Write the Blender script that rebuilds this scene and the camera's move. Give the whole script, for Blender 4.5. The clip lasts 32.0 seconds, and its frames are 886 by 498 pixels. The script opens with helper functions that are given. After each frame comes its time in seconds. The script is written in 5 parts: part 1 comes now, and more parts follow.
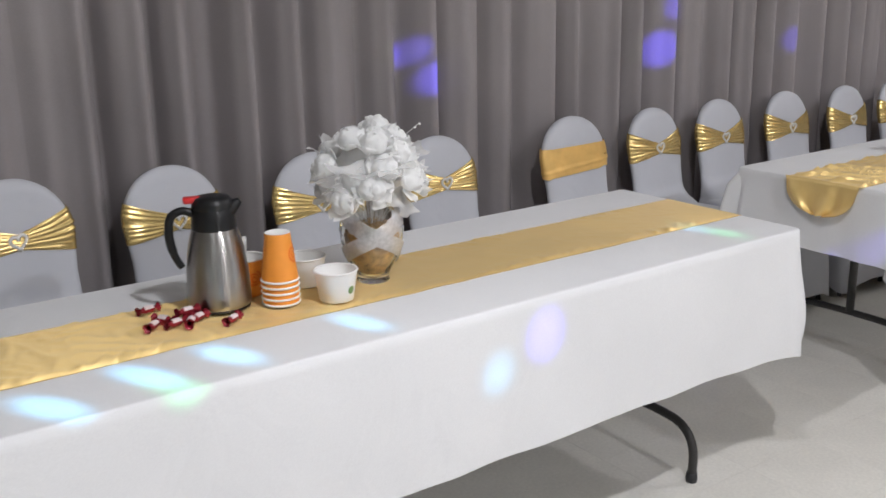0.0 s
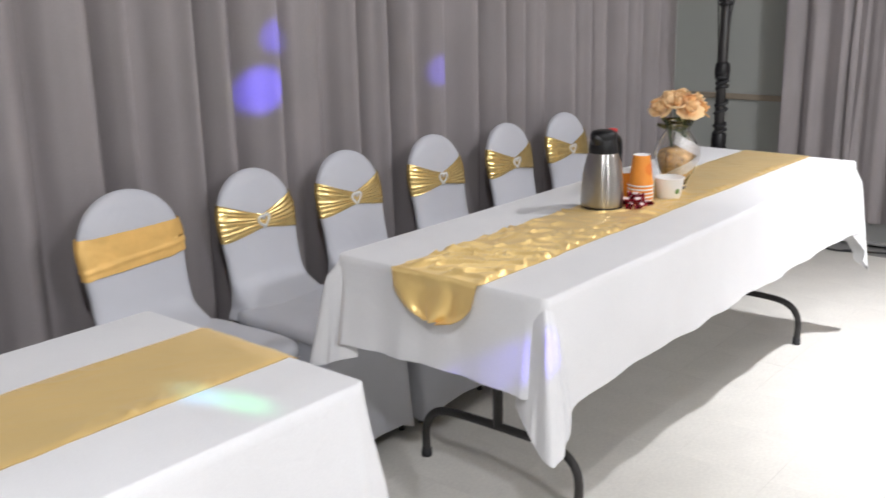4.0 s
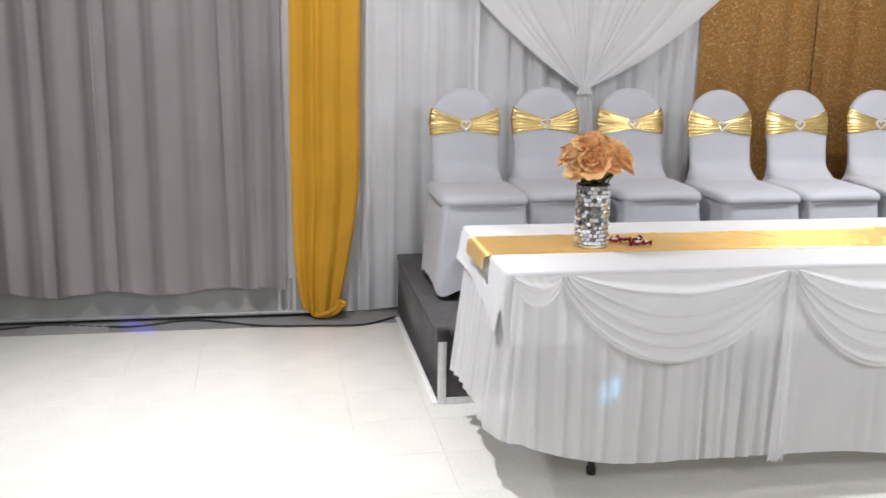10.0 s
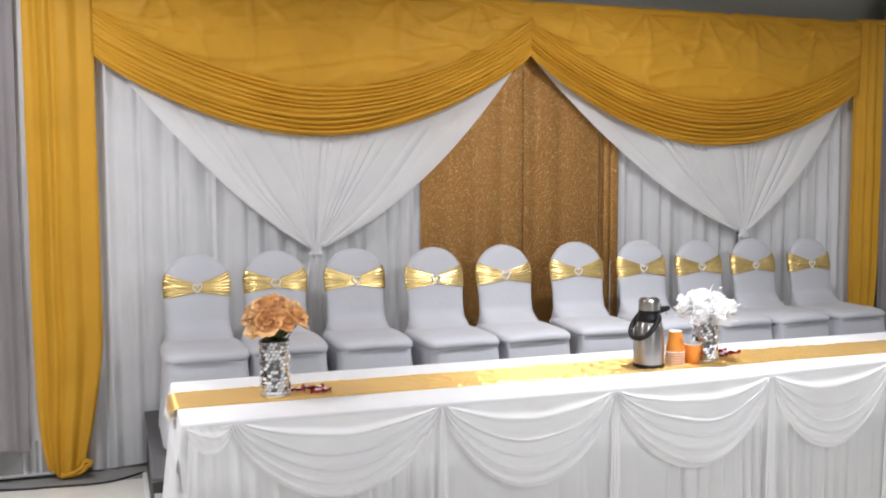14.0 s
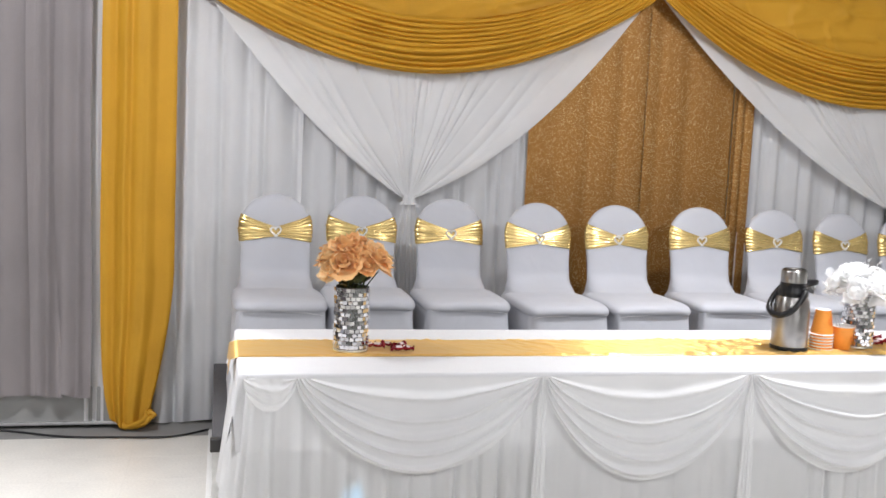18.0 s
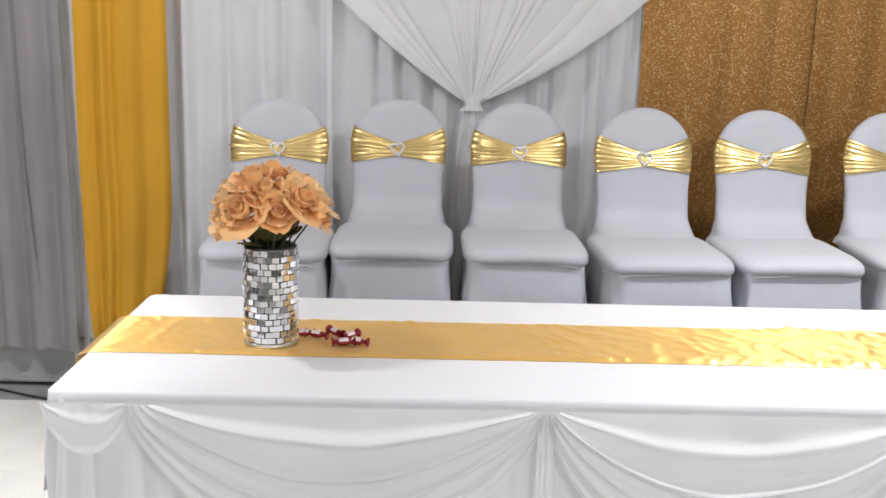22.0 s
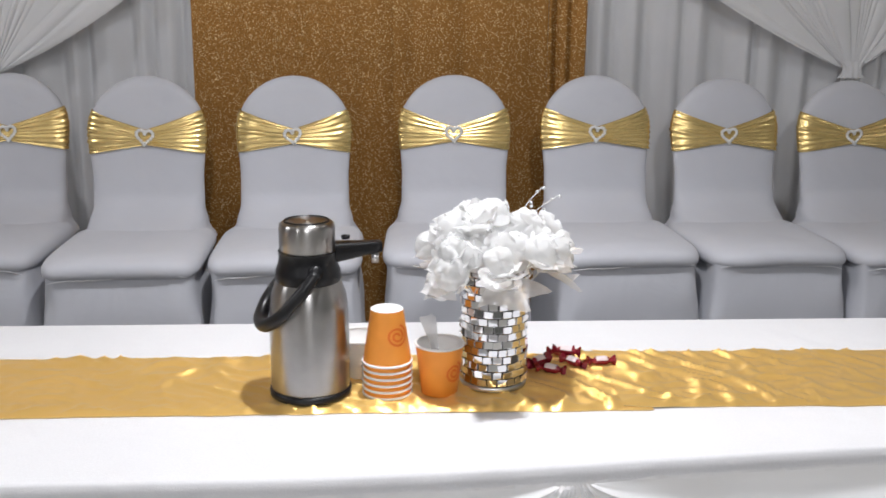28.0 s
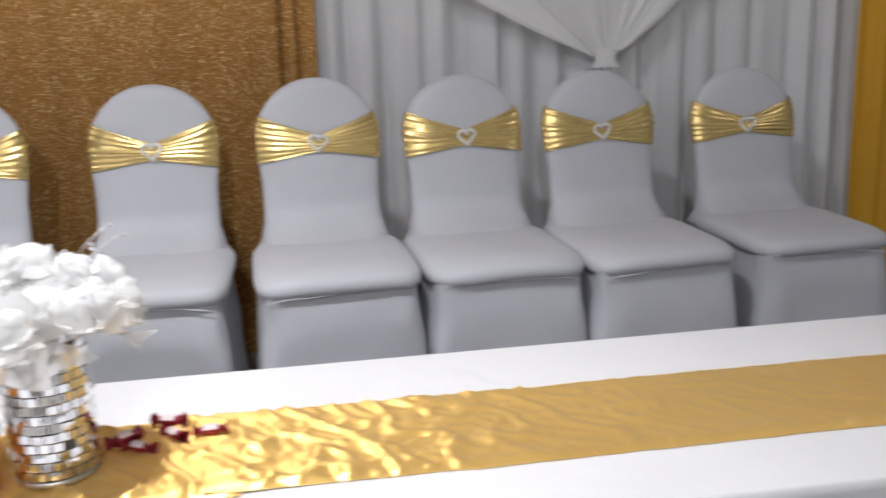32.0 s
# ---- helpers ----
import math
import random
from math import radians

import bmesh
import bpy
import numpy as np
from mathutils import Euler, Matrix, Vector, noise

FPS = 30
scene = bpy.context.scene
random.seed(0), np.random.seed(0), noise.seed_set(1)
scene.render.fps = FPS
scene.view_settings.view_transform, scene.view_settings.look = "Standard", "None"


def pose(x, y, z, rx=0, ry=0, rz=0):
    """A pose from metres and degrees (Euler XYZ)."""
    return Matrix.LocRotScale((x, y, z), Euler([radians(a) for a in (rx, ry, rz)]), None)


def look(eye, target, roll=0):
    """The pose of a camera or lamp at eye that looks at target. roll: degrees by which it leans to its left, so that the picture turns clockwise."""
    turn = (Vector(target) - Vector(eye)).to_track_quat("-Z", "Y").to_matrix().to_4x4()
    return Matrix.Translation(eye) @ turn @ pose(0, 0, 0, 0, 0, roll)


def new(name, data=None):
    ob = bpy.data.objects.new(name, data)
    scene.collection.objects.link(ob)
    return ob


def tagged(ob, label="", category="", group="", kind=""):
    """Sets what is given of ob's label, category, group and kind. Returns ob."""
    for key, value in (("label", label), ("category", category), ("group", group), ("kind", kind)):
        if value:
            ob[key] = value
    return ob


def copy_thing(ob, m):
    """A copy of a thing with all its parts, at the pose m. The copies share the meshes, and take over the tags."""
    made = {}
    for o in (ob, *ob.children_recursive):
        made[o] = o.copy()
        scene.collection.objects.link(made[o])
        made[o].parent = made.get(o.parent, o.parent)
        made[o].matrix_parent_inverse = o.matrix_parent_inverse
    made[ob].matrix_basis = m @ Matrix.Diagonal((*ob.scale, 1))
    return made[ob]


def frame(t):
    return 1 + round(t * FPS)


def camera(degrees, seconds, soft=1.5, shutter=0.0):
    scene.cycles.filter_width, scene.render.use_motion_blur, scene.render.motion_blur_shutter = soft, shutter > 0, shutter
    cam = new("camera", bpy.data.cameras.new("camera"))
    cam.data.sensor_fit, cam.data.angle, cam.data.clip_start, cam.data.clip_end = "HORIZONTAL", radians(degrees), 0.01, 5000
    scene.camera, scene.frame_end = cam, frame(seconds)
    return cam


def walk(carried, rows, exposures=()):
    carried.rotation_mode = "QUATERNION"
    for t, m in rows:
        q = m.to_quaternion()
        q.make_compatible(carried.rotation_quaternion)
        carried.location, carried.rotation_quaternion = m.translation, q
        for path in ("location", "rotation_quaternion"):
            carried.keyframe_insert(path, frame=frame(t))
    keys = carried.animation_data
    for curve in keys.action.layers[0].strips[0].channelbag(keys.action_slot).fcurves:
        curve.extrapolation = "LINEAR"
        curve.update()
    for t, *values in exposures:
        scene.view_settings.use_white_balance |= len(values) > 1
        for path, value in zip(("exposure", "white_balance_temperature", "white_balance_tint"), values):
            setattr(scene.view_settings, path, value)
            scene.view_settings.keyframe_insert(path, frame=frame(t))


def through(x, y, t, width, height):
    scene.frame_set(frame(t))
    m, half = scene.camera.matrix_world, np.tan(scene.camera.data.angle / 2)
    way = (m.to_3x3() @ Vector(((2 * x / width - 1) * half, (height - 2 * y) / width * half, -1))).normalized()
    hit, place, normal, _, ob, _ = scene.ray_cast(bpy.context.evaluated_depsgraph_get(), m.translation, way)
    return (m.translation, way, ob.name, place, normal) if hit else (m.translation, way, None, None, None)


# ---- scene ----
cam = camera(48.7, 32.0, soft=1.6, shutter=0.5)
PATH = [
    (0, (0.264, 0.053, 1.47), (1.385, 1.619, 0.931), -1.0),
    (0.5, (0.448, 0.154, 1.447), (1.556, 1.731, 0.912), -1.5),
    (1, (0.632, 0.206, 1.434), (1.757, 1.779, 0.923), -0.3),
    (1.5, (0.759, 0.229, 1.431), (1.986, 1.707, 0.874), -1.0),
    (2, (0.901, 0.322, 1.455), (2.247, 1.704, 0.928), -0.9),
    (2.5, (1.013, 0.398, 1.45), (2.457, 1.677, 0.92), -1.9),
    (3, (1.181, 0.441, 1.456), (2.646, 1.701, 0.938), -1.6),
    (3.5, (1.349, 0.438, 1.466), (2.783, 1.737, 0.963), -1.2),
    (4, (1.44, 0.43, 1.478), (2.923, 1.667, 0.957), -1.0),
    (4.5, (1.568, 0.495, 1.459), (3.101, 1.681, 0.966), -1.3),
    (6.5, (2.127, 0.564, 1.469), (3.67, 1.738, 0.978), -2.0),
    (7, (2.192, 0.57, 1.476), (3.823, 1.615, 0.977), -1.3),
    (7.5, (2.264, 0.59, 1.484), (3.996, 1.453, 0.981), -0.8),
    (8, (2.299, 0.584, 1.487), (4.155, 1.132, 0.984), -0.0),
    (8.5, (2.317, 0.575, 1.474), (4.238, 0.801, 0.967), 0.2),
    (9, (2.317, 0.561, 1.488), (4.26, 0.567, 1.013), 1.0),
    (9.5, (2.246, 0.535, 1.507), (4.178, 0.321, 1.035), 1.8),
    (10, (2.148, 0.456, 1.537), (4.062, 0.108, 1.075), 1.1),
    (10.5, (2.081, 0.388, 1.541), (4.003, 0.043, 1.109), 0.9),
    (11, (2.026, 0.364, 1.536), (3.929, -0.099, 1.129), 0.3),
    (11.5, (1.903, 0.383, 1.59), (3.796, -0.13, 1.2), 0.0),
    (12, (1.768, 0.367, 1.622), (3.645, -0.221, 1.261), -1.0),
    (12.5, (1.653, 0.258, 1.646), (3.529, -0.389, 1.397), 0.1),
    (13, (1.511, 0.144, 1.642), (3.403, -0.458, 1.402), 0.1),
    (13.5, (1.488, 0.073, 1.661), (3.375, -0.547, 1.422), -0.2),
    (14, (1.556, -0.072, 1.657), (3.445, -0.708, 1.489), -0.2),
    (14.5, (1.608, -0.163, 1.64), (3.489, -0.83, 1.509), 0.4),
    (16.5, (1.628, -0.42, 1.494), (3.516, -1.06, 1.332), 2.2),
    (17, (1.773, -0.267, 1.457), (3.691, -0.816, 1.311), 1.3),
    (17.5, (1.868, -0.208, 1.462), (3.805, -0.664, 1.261), 2.6),
    (18, (2.096, -0.21, 1.464), (4.034, -0.657, 1.257), 2.6),
    (18.5, (2.257, -0.244, 1.465), (4.195, -0.654, 1.191), 2.5),
    (19, (2.493, -0.271, 1.462), (4.436, -0.676, 1.213), 3.0),
    (19.5, (2.669, -0.328, 1.439), (4.601, -0.754, 1.147), 1.5),
    (20, (2.814, -0.509, 1.444), (4.751, -0.88, 1.114), 3.5),
    (20.5, (2.917, -0.665, 1.441), (4.85, -1.015, 1.071), 2.5),
    (21, (3.069, -0.764, 1.436), (5.016, -1.014, 1.05), 3.1),
    (21.5, (3.203, -0.868, 1.43), (5.155, -1.03, 1.022), 1.9),
    (22, (3.276, -0.995, 1.432), (5.23, -1.028, 1.01), 1.5),
    (22.5, (3.305, -1.176, 1.438), (5.256, -1.122, 0.998), 2.6),
    (23, (3.345, -1.298, 1.432), (5.29, -1.245, 0.97), 1.7),
    (23.5, (3.458, -1.425, 1.436), (5.41, -1.416, 0.997), 2.8),
    (24, (3.55, -1.566, 1.403), (5.499, -1.562, 0.951), 0.9),
    (24.5, (3.593, -1.691, 1.425), (5.533, -1.593, 0.947), 0.7),
    (25, (3.622, -1.874, 1.428), (5.568, -1.745, 0.987), 0.9),
    (25.5, (3.618, -1.975, 1.414), (5.568, -1.909, 0.976), -0.8),
    (26, (3.652, -2.001, 1.36), (5.604, -2.056, 0.93), -0.3),
    (26.5, (3.729, -2.133, 1.413), (5.668, -2.27, 0.944), -0.2),
    (28.5, (3.769, -2.533, 1.416), (5.707, -2.627, 0.931), 0.5),
    (29, (3.798, -2.598, 1.404), (5.726, -2.797, 0.908), -0.5),
    (29.5, (3.865, -2.68, 1.397), (5.796, -2.891, 0.919), 0.3),
    (30, (3.909, -2.749, 1.402), (5.83, -3.069, 0.946), 0.0),
    (30.5, (3.949, -2.804, 1.395), (5.846, -3.203, 0.906), -0.9),
    (31, (3.984, -2.854, 1.404), (5.901, -3.156, 0.922), -1.1),
    (31.5, (4.024, -2.885, 1.399), (5.959, -3.063, 0.925), -1.8),
    (32, (4.041, -2.985, 1.391), (5.957, -3.298, 0.909), -1.8),
]
walk(cam, [(t, look(eye, target, roll)) for t, eye, target, roll in PATH],
     [(0, -0.02), (1, 0.03), (2, 0.16), (3, 0.28), (4, 0.33), (7.5, 0.1), (9, -0.15), (10.5, -0.05), (12, -0.05), (13, -0.12), (14, -0.03), (17, -0.05), (19, 0.0), (22, -0.06), (24, -0.22), (26, -0.38), (29, -0.62), (31, -0.55), (32, -0.5)])

# ---------------------------------------------------------------- light
world = bpy.data.worlds.new("world")
scene.world = world
world.use_nodes = True
world.node_tree.nodes["Background"].inputs[0].default_value = (0.75, 0.8, 0.9, 1)
world.node_tree.nodes["Background"].inputs[1].default_value = 0.03


def area(name, at, size_x, size_y, power, colour):
    data = bpy.data.lights.new(name, "AREA")
    data.shape, data.size, data.size_y, data.energy, data.color = "RECTANGLE", size_x, size_y, power, colour
    ob = new(name, data)
    ob.location = at
    return ob


def spot(name, at, target, power, colour, degrees, radius, blend=0.5):
    data = bpy.data.lights.new(name, "SPOT")
    data.energy, data.color, data.spot_size, data.spot_blend, data.shadow_soft_size = power, colour, radians(degrees), blend, radius
    ob = new(name, data)
    ob.matrix_world = look(at, target)
    return ob


# ceiling downlights out of view, in a grid over the hall, and dimmer added fill behind the walk
LAMP = (0.962, 0.968, 1.02)
# the last one, at (1.9, -2.65), is added as room fill from the front
for x, y, spill, wide, beam, cone in ((5.4, 0.7, 103, 176, 365, 74), (5.3, -2.65, 70, 176, 232, 96), (5.3, -5.85, 20, 176, 30, 108), (1.3, 0.3, 122, 176, 92, 90), (1.9, -2.65, 215, 176, 40, 88)):
    spot("downlight_and_fill", (x, y, 2.93), (x, y, 0), spill, LAMP, wide, 0.05, 0.3)
    if beam:
        spot("downlight_and_fill_beam", (x, y, 2.92), (x, y, 0), beam, LAMP, cone, 0.05, 1.0)
# soft fill added behind the walk; no panel hangs there
area("fill_area_back", (-1.5, -2.0, 2.95), 1.2, 0.6, 25, (0.95, 0.965, 1.0))

# a party light throws small coloured patches on the curtains, the cloths and the floor
PARTY = (2.6, -2.0, 2.75)
BLUE, GREEN, CYAN = (0.10, 0.07, 1.0), (0.10, 1.0, 0.35), (0.15, 0.6, 1.0)
for target, colour, power, degrees in (((2.42, 3.08, 1.10), BLUE, 150, 1.5), ((2.36, 3.08, 1.22), BLUE, 130, 1.2), ((3.69, 3.08, 1.15), BLUE, 140, 1.9), ((3.76, 3.08, 1.32), BLUE, 90, 1.4), ((4.66, 3.08, 1.14), BLUE, 60, 1.4),
                                       ((1.56, 1.62, 0.62), CYAN, 22, 1.3), ((1.70, 1.62, 0.68), BLUE, 52, 1.6), ((3.25, 1.70, 0.60), BLUE, 60, 1.6), ((2.46, 1.75, 0.76), GREEN, 34, 0.7), ((2.43, 1.86, 0.76), CYAN, 40, 0.7),
                                       ((0.80, 1.76, 0.76), CYAN, 120, 0.6), ((0.97, 1.76, 0.76), CYAN, 110, 0.6), ((1.27, 1.76, 0.76), CYAN, 90, 0.6), ((0.83, 1.67, 0.76), GREEN, 45, 0.6), ((0.62, 1.72, 0.76), CYAN, 130, 0.8), ((6.9, 1.05, 0.06), BLUE, 110, 1.4), ((5.0, -0.62, 0.36), CYAN, 26, 1.2)):
    spot("party_beam", PARTY, target, 24 * power, colour, degrees, 0.02, 0.6)


# ---------------------------------------------------------------- materials
def material(name, colour, rough=0.6, metal=0.0, vary=0.12, scale=6.0, bump=0.0, bump_scale=200.0, sheen=0.0,
             fine=0.0, fine_scale=300.0, through=0.0, clear=0.0, coat=0.0, spec=0.5, soft=0.0, soft_scale=8.0, per_object=0.0, weave=None):
    """A node material: base colour varied at a coarse and a fine scale, fine relief, and for thin cloth some light through it."""
    m = bpy.data.materials.new(name)
    m.use_nodes = True
    nt = m.node_tree
    nodes, links = nt.nodes, nt.links
    b = nodes["Principled BSDF"]
    out = nodes["Material Output"]
    tc = nodes.new("ShaderNodeTexCoord")
    n1 = nodes.new("ShaderNodeTexNoise")
    n1.inputs["Scale"].default_value, n1.inputs["Detail"].default_value = scale, 5
    links.new(tc.outputs["Object"], n1.inputs["Vector"])
    n2 = nodes.new("ShaderNodeTexNoise")
    n2.inputs["Scale"].default_value, n2.inputs["Detail"].default_value = fine_scale, 2
    links.new(tc.outputs["Object"], n2.inputs["Vector"])
    ramp = nodes.new("ShaderNodeMapRange")
    ramp.inputs[1].default_value, ramp.inputs[2].default_value = 0.3, 0.7
    ramp.inputs[3].default_value, ramp.inputs[4].default_value = 1 - vary, 1 + vary * 0.5
    links.new(n1.outputs["Fac"], ramp.inputs[0])
    r2 = nodes.new("ShaderNodeMapRange")
    r2.inputs[1].default_value, r2.inputs[2].default_value = 0.3, 0.7
    r2.inputs[3].default_value, r2.inputs[4].default_value = 1 - fine, 1 + fine
    links.new(n2.outputs["Fac"], r2.inputs[0])
    mul = nodes.new("ShaderNodeMath")
    mul.operation = "MULTIPLY"
    links.new(ramp.outputs[0], mul.inputs[0])
    links.new(r2.outputs[0], mul.inputs[1])
    last = mul.outputs[0]
    if per_object:
        info = nodes.new("ShaderNodeObjectInfo")
        r3 = nodes.new("ShaderNodeMapRange")
        r3.inputs[3].default_value, r3.inputs[4].default_value = 1 - per_object, 1 + per_object * 0.5
        links.new(info.outputs["Random"], r3.inputs[0])
        m3 = nodes.new("ShaderNodeMath")
        m3.operation = "MULTIPLY"
        links.new(last, m3.inputs[0])
        links.new(r3.outputs[0], m3.inputs[1])
        last = m3.outputs[0]
    tint = nodes.new("ShaderNodeVectorMath")
    tint.operation = "SCALE"
    tint.inputs[0].default_value = colour
    links.new(last, tint.inputs["Scale"])
    links.new(tint.outputs[0], b.inputs["Base Color"])
    b.inputs["Roughness"].default_value, b.inputs["Metallic"].default_value = rough, metal
    b.inputs["Specular IOR Level"].default_value = spec
    b.inputs["Sheen Weight"].default_value = sheen
    b.inputs["Coat Weight"].default_value = coat
    if weave:
        # threads that spread a highlight along one direction of the cloth
        way = nodes.new("ShaderNodeCombineXYZ")
        for k in range(3):
            way.inputs[k].default_value = weave[k]
        links.new(way.outputs[0], b.inputs["Tangent"])
        b.inputs["Anisotropic"].default_value = 0.92
    normal = None
    if soft:
        n4 = nodes.new("ShaderNodeTexNoise")
        n4.inputs["Scale"].default_value, n4.inputs["Detail"].default_value = soft_scale, 3
        n4.inputs["Distortion"].default_value = 0.8
        links.new(tc.outputs["Object"], n4.inputs["Vector"])
        bm1 = nodes.new("ShaderNodeBump")
        bm1.inputs["Strength"].default_value, bm1.inputs["Distance"].default_value = soft, 0.02
        links.new(n4.outputs["Fac"], bm1.inputs["Height"])
        normal = bm1.outputs[0]
    if bump:
        n3 = nodes.new("ShaderNodeTexNoise")
        n3.inputs["Scale"].default_value, n3.inputs["Detail"].default_value = bump_scale, 3
        links.new(tc.outputs["Object"], n3.inputs["Vector"])
        bp = nodes.new("ShaderNodeBump")
        bp.inputs["Strength"].default_value, bp.inputs["Distance"].default_value = bump, 0.002
        links.new(n3.outputs["Fac"], bp.inputs["Height"])
        if normal:
            links.new(normal, bp.inputs["Normal"])
        normal = bp.outputs[0]
    if normal:
        links.new(normal, b.inputs["Normal"])
    shader = b.outputs[0]
    if through:
        tr = nodes.new("ShaderNodeBsdfTranslucent")
        links.new(tint.outputs[0], tr.inputs["Color"])
        mix = nodes.new("ShaderNodeMixShader")
        mix.inputs[0].default_value = through
        links.new(shader, mix.inputs[1])
        links.new(tr.outputs[0], mix.inputs[2])
        shader = mix.outputs[0]
    if clear:
        tp = nodes.new("ShaderNodeBsdfTransparent")
        mix = nodes.new("ShaderNodeMixShader")
        mix.inputs[0].default_value = clear
        links.new(shader, mix.inputs[1])
        links.new(tp.outputs[0], mix.inputs[2])
        shader = mix.outputs[0]
    links.new(shader, out.inputs["Surface"])
    return m


GREY_CLOTH = material("grey_curtain_cloth", (0.278, 0.252, 0.256), 0.9, vary=0.1, scale=2.5, bump=0.35, bump_scale=500, sheen=0.04, spec=0.2, fine=0.06, fine_scale=400)
WHITE_CLOTH = material("white_table_linen", (0.72, 0.72, 0.73), 0.85, vary=0.04, scale=3, bump=0.4, bump_scale=420, sheen=0.05, spec=0.2, soft=0.3, soft_scale=5, fine=0.02, fine_scale=260)
SPANDEX = material("white_stretch_cover", (0.50, 0.508, 0.545), 0.62, vary=0.06, scale=4, bump=0.2, bump_scale=500, sheen=0.12, spec=0.3, soft=0.2, soft_scale=7)
SHEER = material("white_sheer_voile", (0.86, 0.862, 0.88), 0.8, vary=0.04, scale=5, bump=0.2, bump_scale=600, sheen=0.0, spec=0.2, through=0.25, clear=0.05)
TIED_SHEER = material("white_tied_voile", (0.86, 0.86, 0.865), 0.8, vary=0.04, scale=5, bump=0.2, bump_scale=600, sheen=0.0, spec=0.2, through=0.25, clear=0.06)
SKIRT_SHEER = material("white_sheer_skirting", (0.91, 0.91, 0.91), 0.8, vary=0.03, scale=5, bump=0.2, bump_scale=600, spec=0.2, through=0.25, clear=0.2)
SWAG_SHEER = material("white_sheer_swag", (0.90, 0.90, 0.90), 0.8, vary=0.03, scale=5, bump=0.2, bump_scale=600, sheen=0.0, spec=0.2, through=0.2, clear=0.18)
GOLD_CLOTH = material("gold_drape_cloth", (0.68, 0.357, 0.030), 0.6, vary=0.08, scale=3, bump=0.25, bump_scale=500, sheen=0.0, spec=0.3, through=0.15, fine=0.04)
SATIN = material("gold_satin", (0.95, 0.69, 0.28), 0.40, metal=0.55, vary=0.06, scale=5, bump=0.05, bump_scale=900, sheen=0.15, soft=0.12, soft_scale=9, weave=(0, 1, 0))
SATIN_ACROSS = material("gold_satin_across", (0.96, 0.62, 0.185), 0.34, metal=0.6, vary=0.06, scale=5, bump=0.05, bump_scale=900, sheen=0.15, soft=0.12, soft_scale=9, weave=(1, 0, 0))
DULL_SATIN = material("dull_gold_satin", (0.80, 0.50, 0.16), 0.48, metal=0.35, vary=0.12, scale=14, bump=0.1, bump_scale=500, soft=0.1, soft_scale=14)
SATIN_HEM = material("stitched_satin_hem", (0.72, 0.48, 0.19), 0.5, metal=0.3, vary=0.1, scale=30)
LAME = material("gold_lame", (0.80, 0.60, 0.25), 0.26, metal=0.82, vary=0.12, scale=30, bump=0.1, bump_scale=500, soft=0.04, soft_scale=25)
WALL_PAINT = material("pale_grey_green_wall_paint", (0.35, 0.36, 0.335), 0.7, vary=0.05, scale=1.5, bump=0.1, bump_scale=150, fine=0.02)
CEILING_PAINT = material("white_ceiling_paint", (0.72, 0.72, 0.71), 0.9, vary=0.05, scale=1.5, bump=0.2, bump_scale=120)
TRIM = material("dull_tan_rail", (0.30, 0.25, 0.19), 0.5, vary=0.1, scale=8)
TILE = material("cream_vinyl_tile", (0.73, 0.708, 0.655), 0.36, vary=0.06, scale=5, bump=0.04, bump_scale=60, fine=0.05, fine_scale=90, per_object=0.008, soft=0.02, soft_scale=3)
GROUT = material("tile_joint", (0.69, 0.68, 0.64), 0.4, vary=0.2, scale=20)
BORDER = material("grey_floor_border", (0.27, 0.265, 0.255), 0.55, vary=0.15, scale=6, bump=0.1, bump_scale=90)
CARPET = material("charcoal_stage_carpet", (0.085, 0.082, 0.085), 0.95, vary=0.2, scale=12, bump=0.8, bump_scale=350, fine=0.25, fine_scale=500, sheen=0.1)
ALUMINIUM = material("scuffed_aluminium", (0.72, 0.72, 0.72), 0.38, metal=0.9, vary=0.15, scale=25, bump=0.1, bump_scale=200)
BLACK_METAL = material("black_powder_coated_steel", (0.03, 0.028, 0.027), 0.45, vary=0.2, scale=20, bump=0.08, bump_scale=200)
BLACK_PLASTIC = material("black_plastic", (0.010, 0.010, 0.011), 0.36, vary=0.15, scale=30, spec=0.35)
RUBBER = material("black_cable_rubber", (0.02, 0.02, 0.022), 0.6, vary=0.2, scale=20)
STEEL = material("brushed_steel", (0.40, 0.388, 0.375), 0.30, metal=1.0, vary=0.12, scale=14, bump=0.05, bump_scale=400)
brushed = STEEL.node_tree.nodes.new("ShaderNodeTangent")
brushed.direction_type, brushed.axis = "RADIAL", "Z"
STEEL.node_tree.links.new(brushed.outputs[0], STEEL.node_tree.nodes["Principled BSDF"].inputs["Tangent"])
STEEL.node_tree.nodes["Principled BSDF"].inputs["Anisotropic"].default_value = 0.8
STEEL.node_tree.nodes["Principled BSDF"].inputs["Anisotropic Rotation"].default_value = 0.25
RED_PLASTIC = material("red_plastic", (0.62, 0.03, 0.03), 0.35, vary=0.1, scale=30)
ORANGE_PAPER = material("orange_paper", (0.86, 0.31, 0.04), 0.55, vary=0.06, scale=30, bump=0.05)
ORANGE_DEEP = material("deep_orange_print", (0.78, 0.17, 0.015), 0.55, vary=0.06, scale=30)
WHITE_PAPER = material("white_paper", (0.82, 0.81, 0.79), 0.55, vary=0.03, scale=20)
GREEN_PRINT = material("green_print", (0.16, 0.26, 0.10), 0.6, vary=0.1, scale=40)
MIRROR = material("mirror_tile", (0.86, 0.86, 0.87), 0.04, metal=1.0, vary=0.08, scale=40, per_object=0.12)
DARK_GROUT = material("mosaic_grout", (0.09, 0.085, 0.08), 0.7, vary=0.2, scale=30)
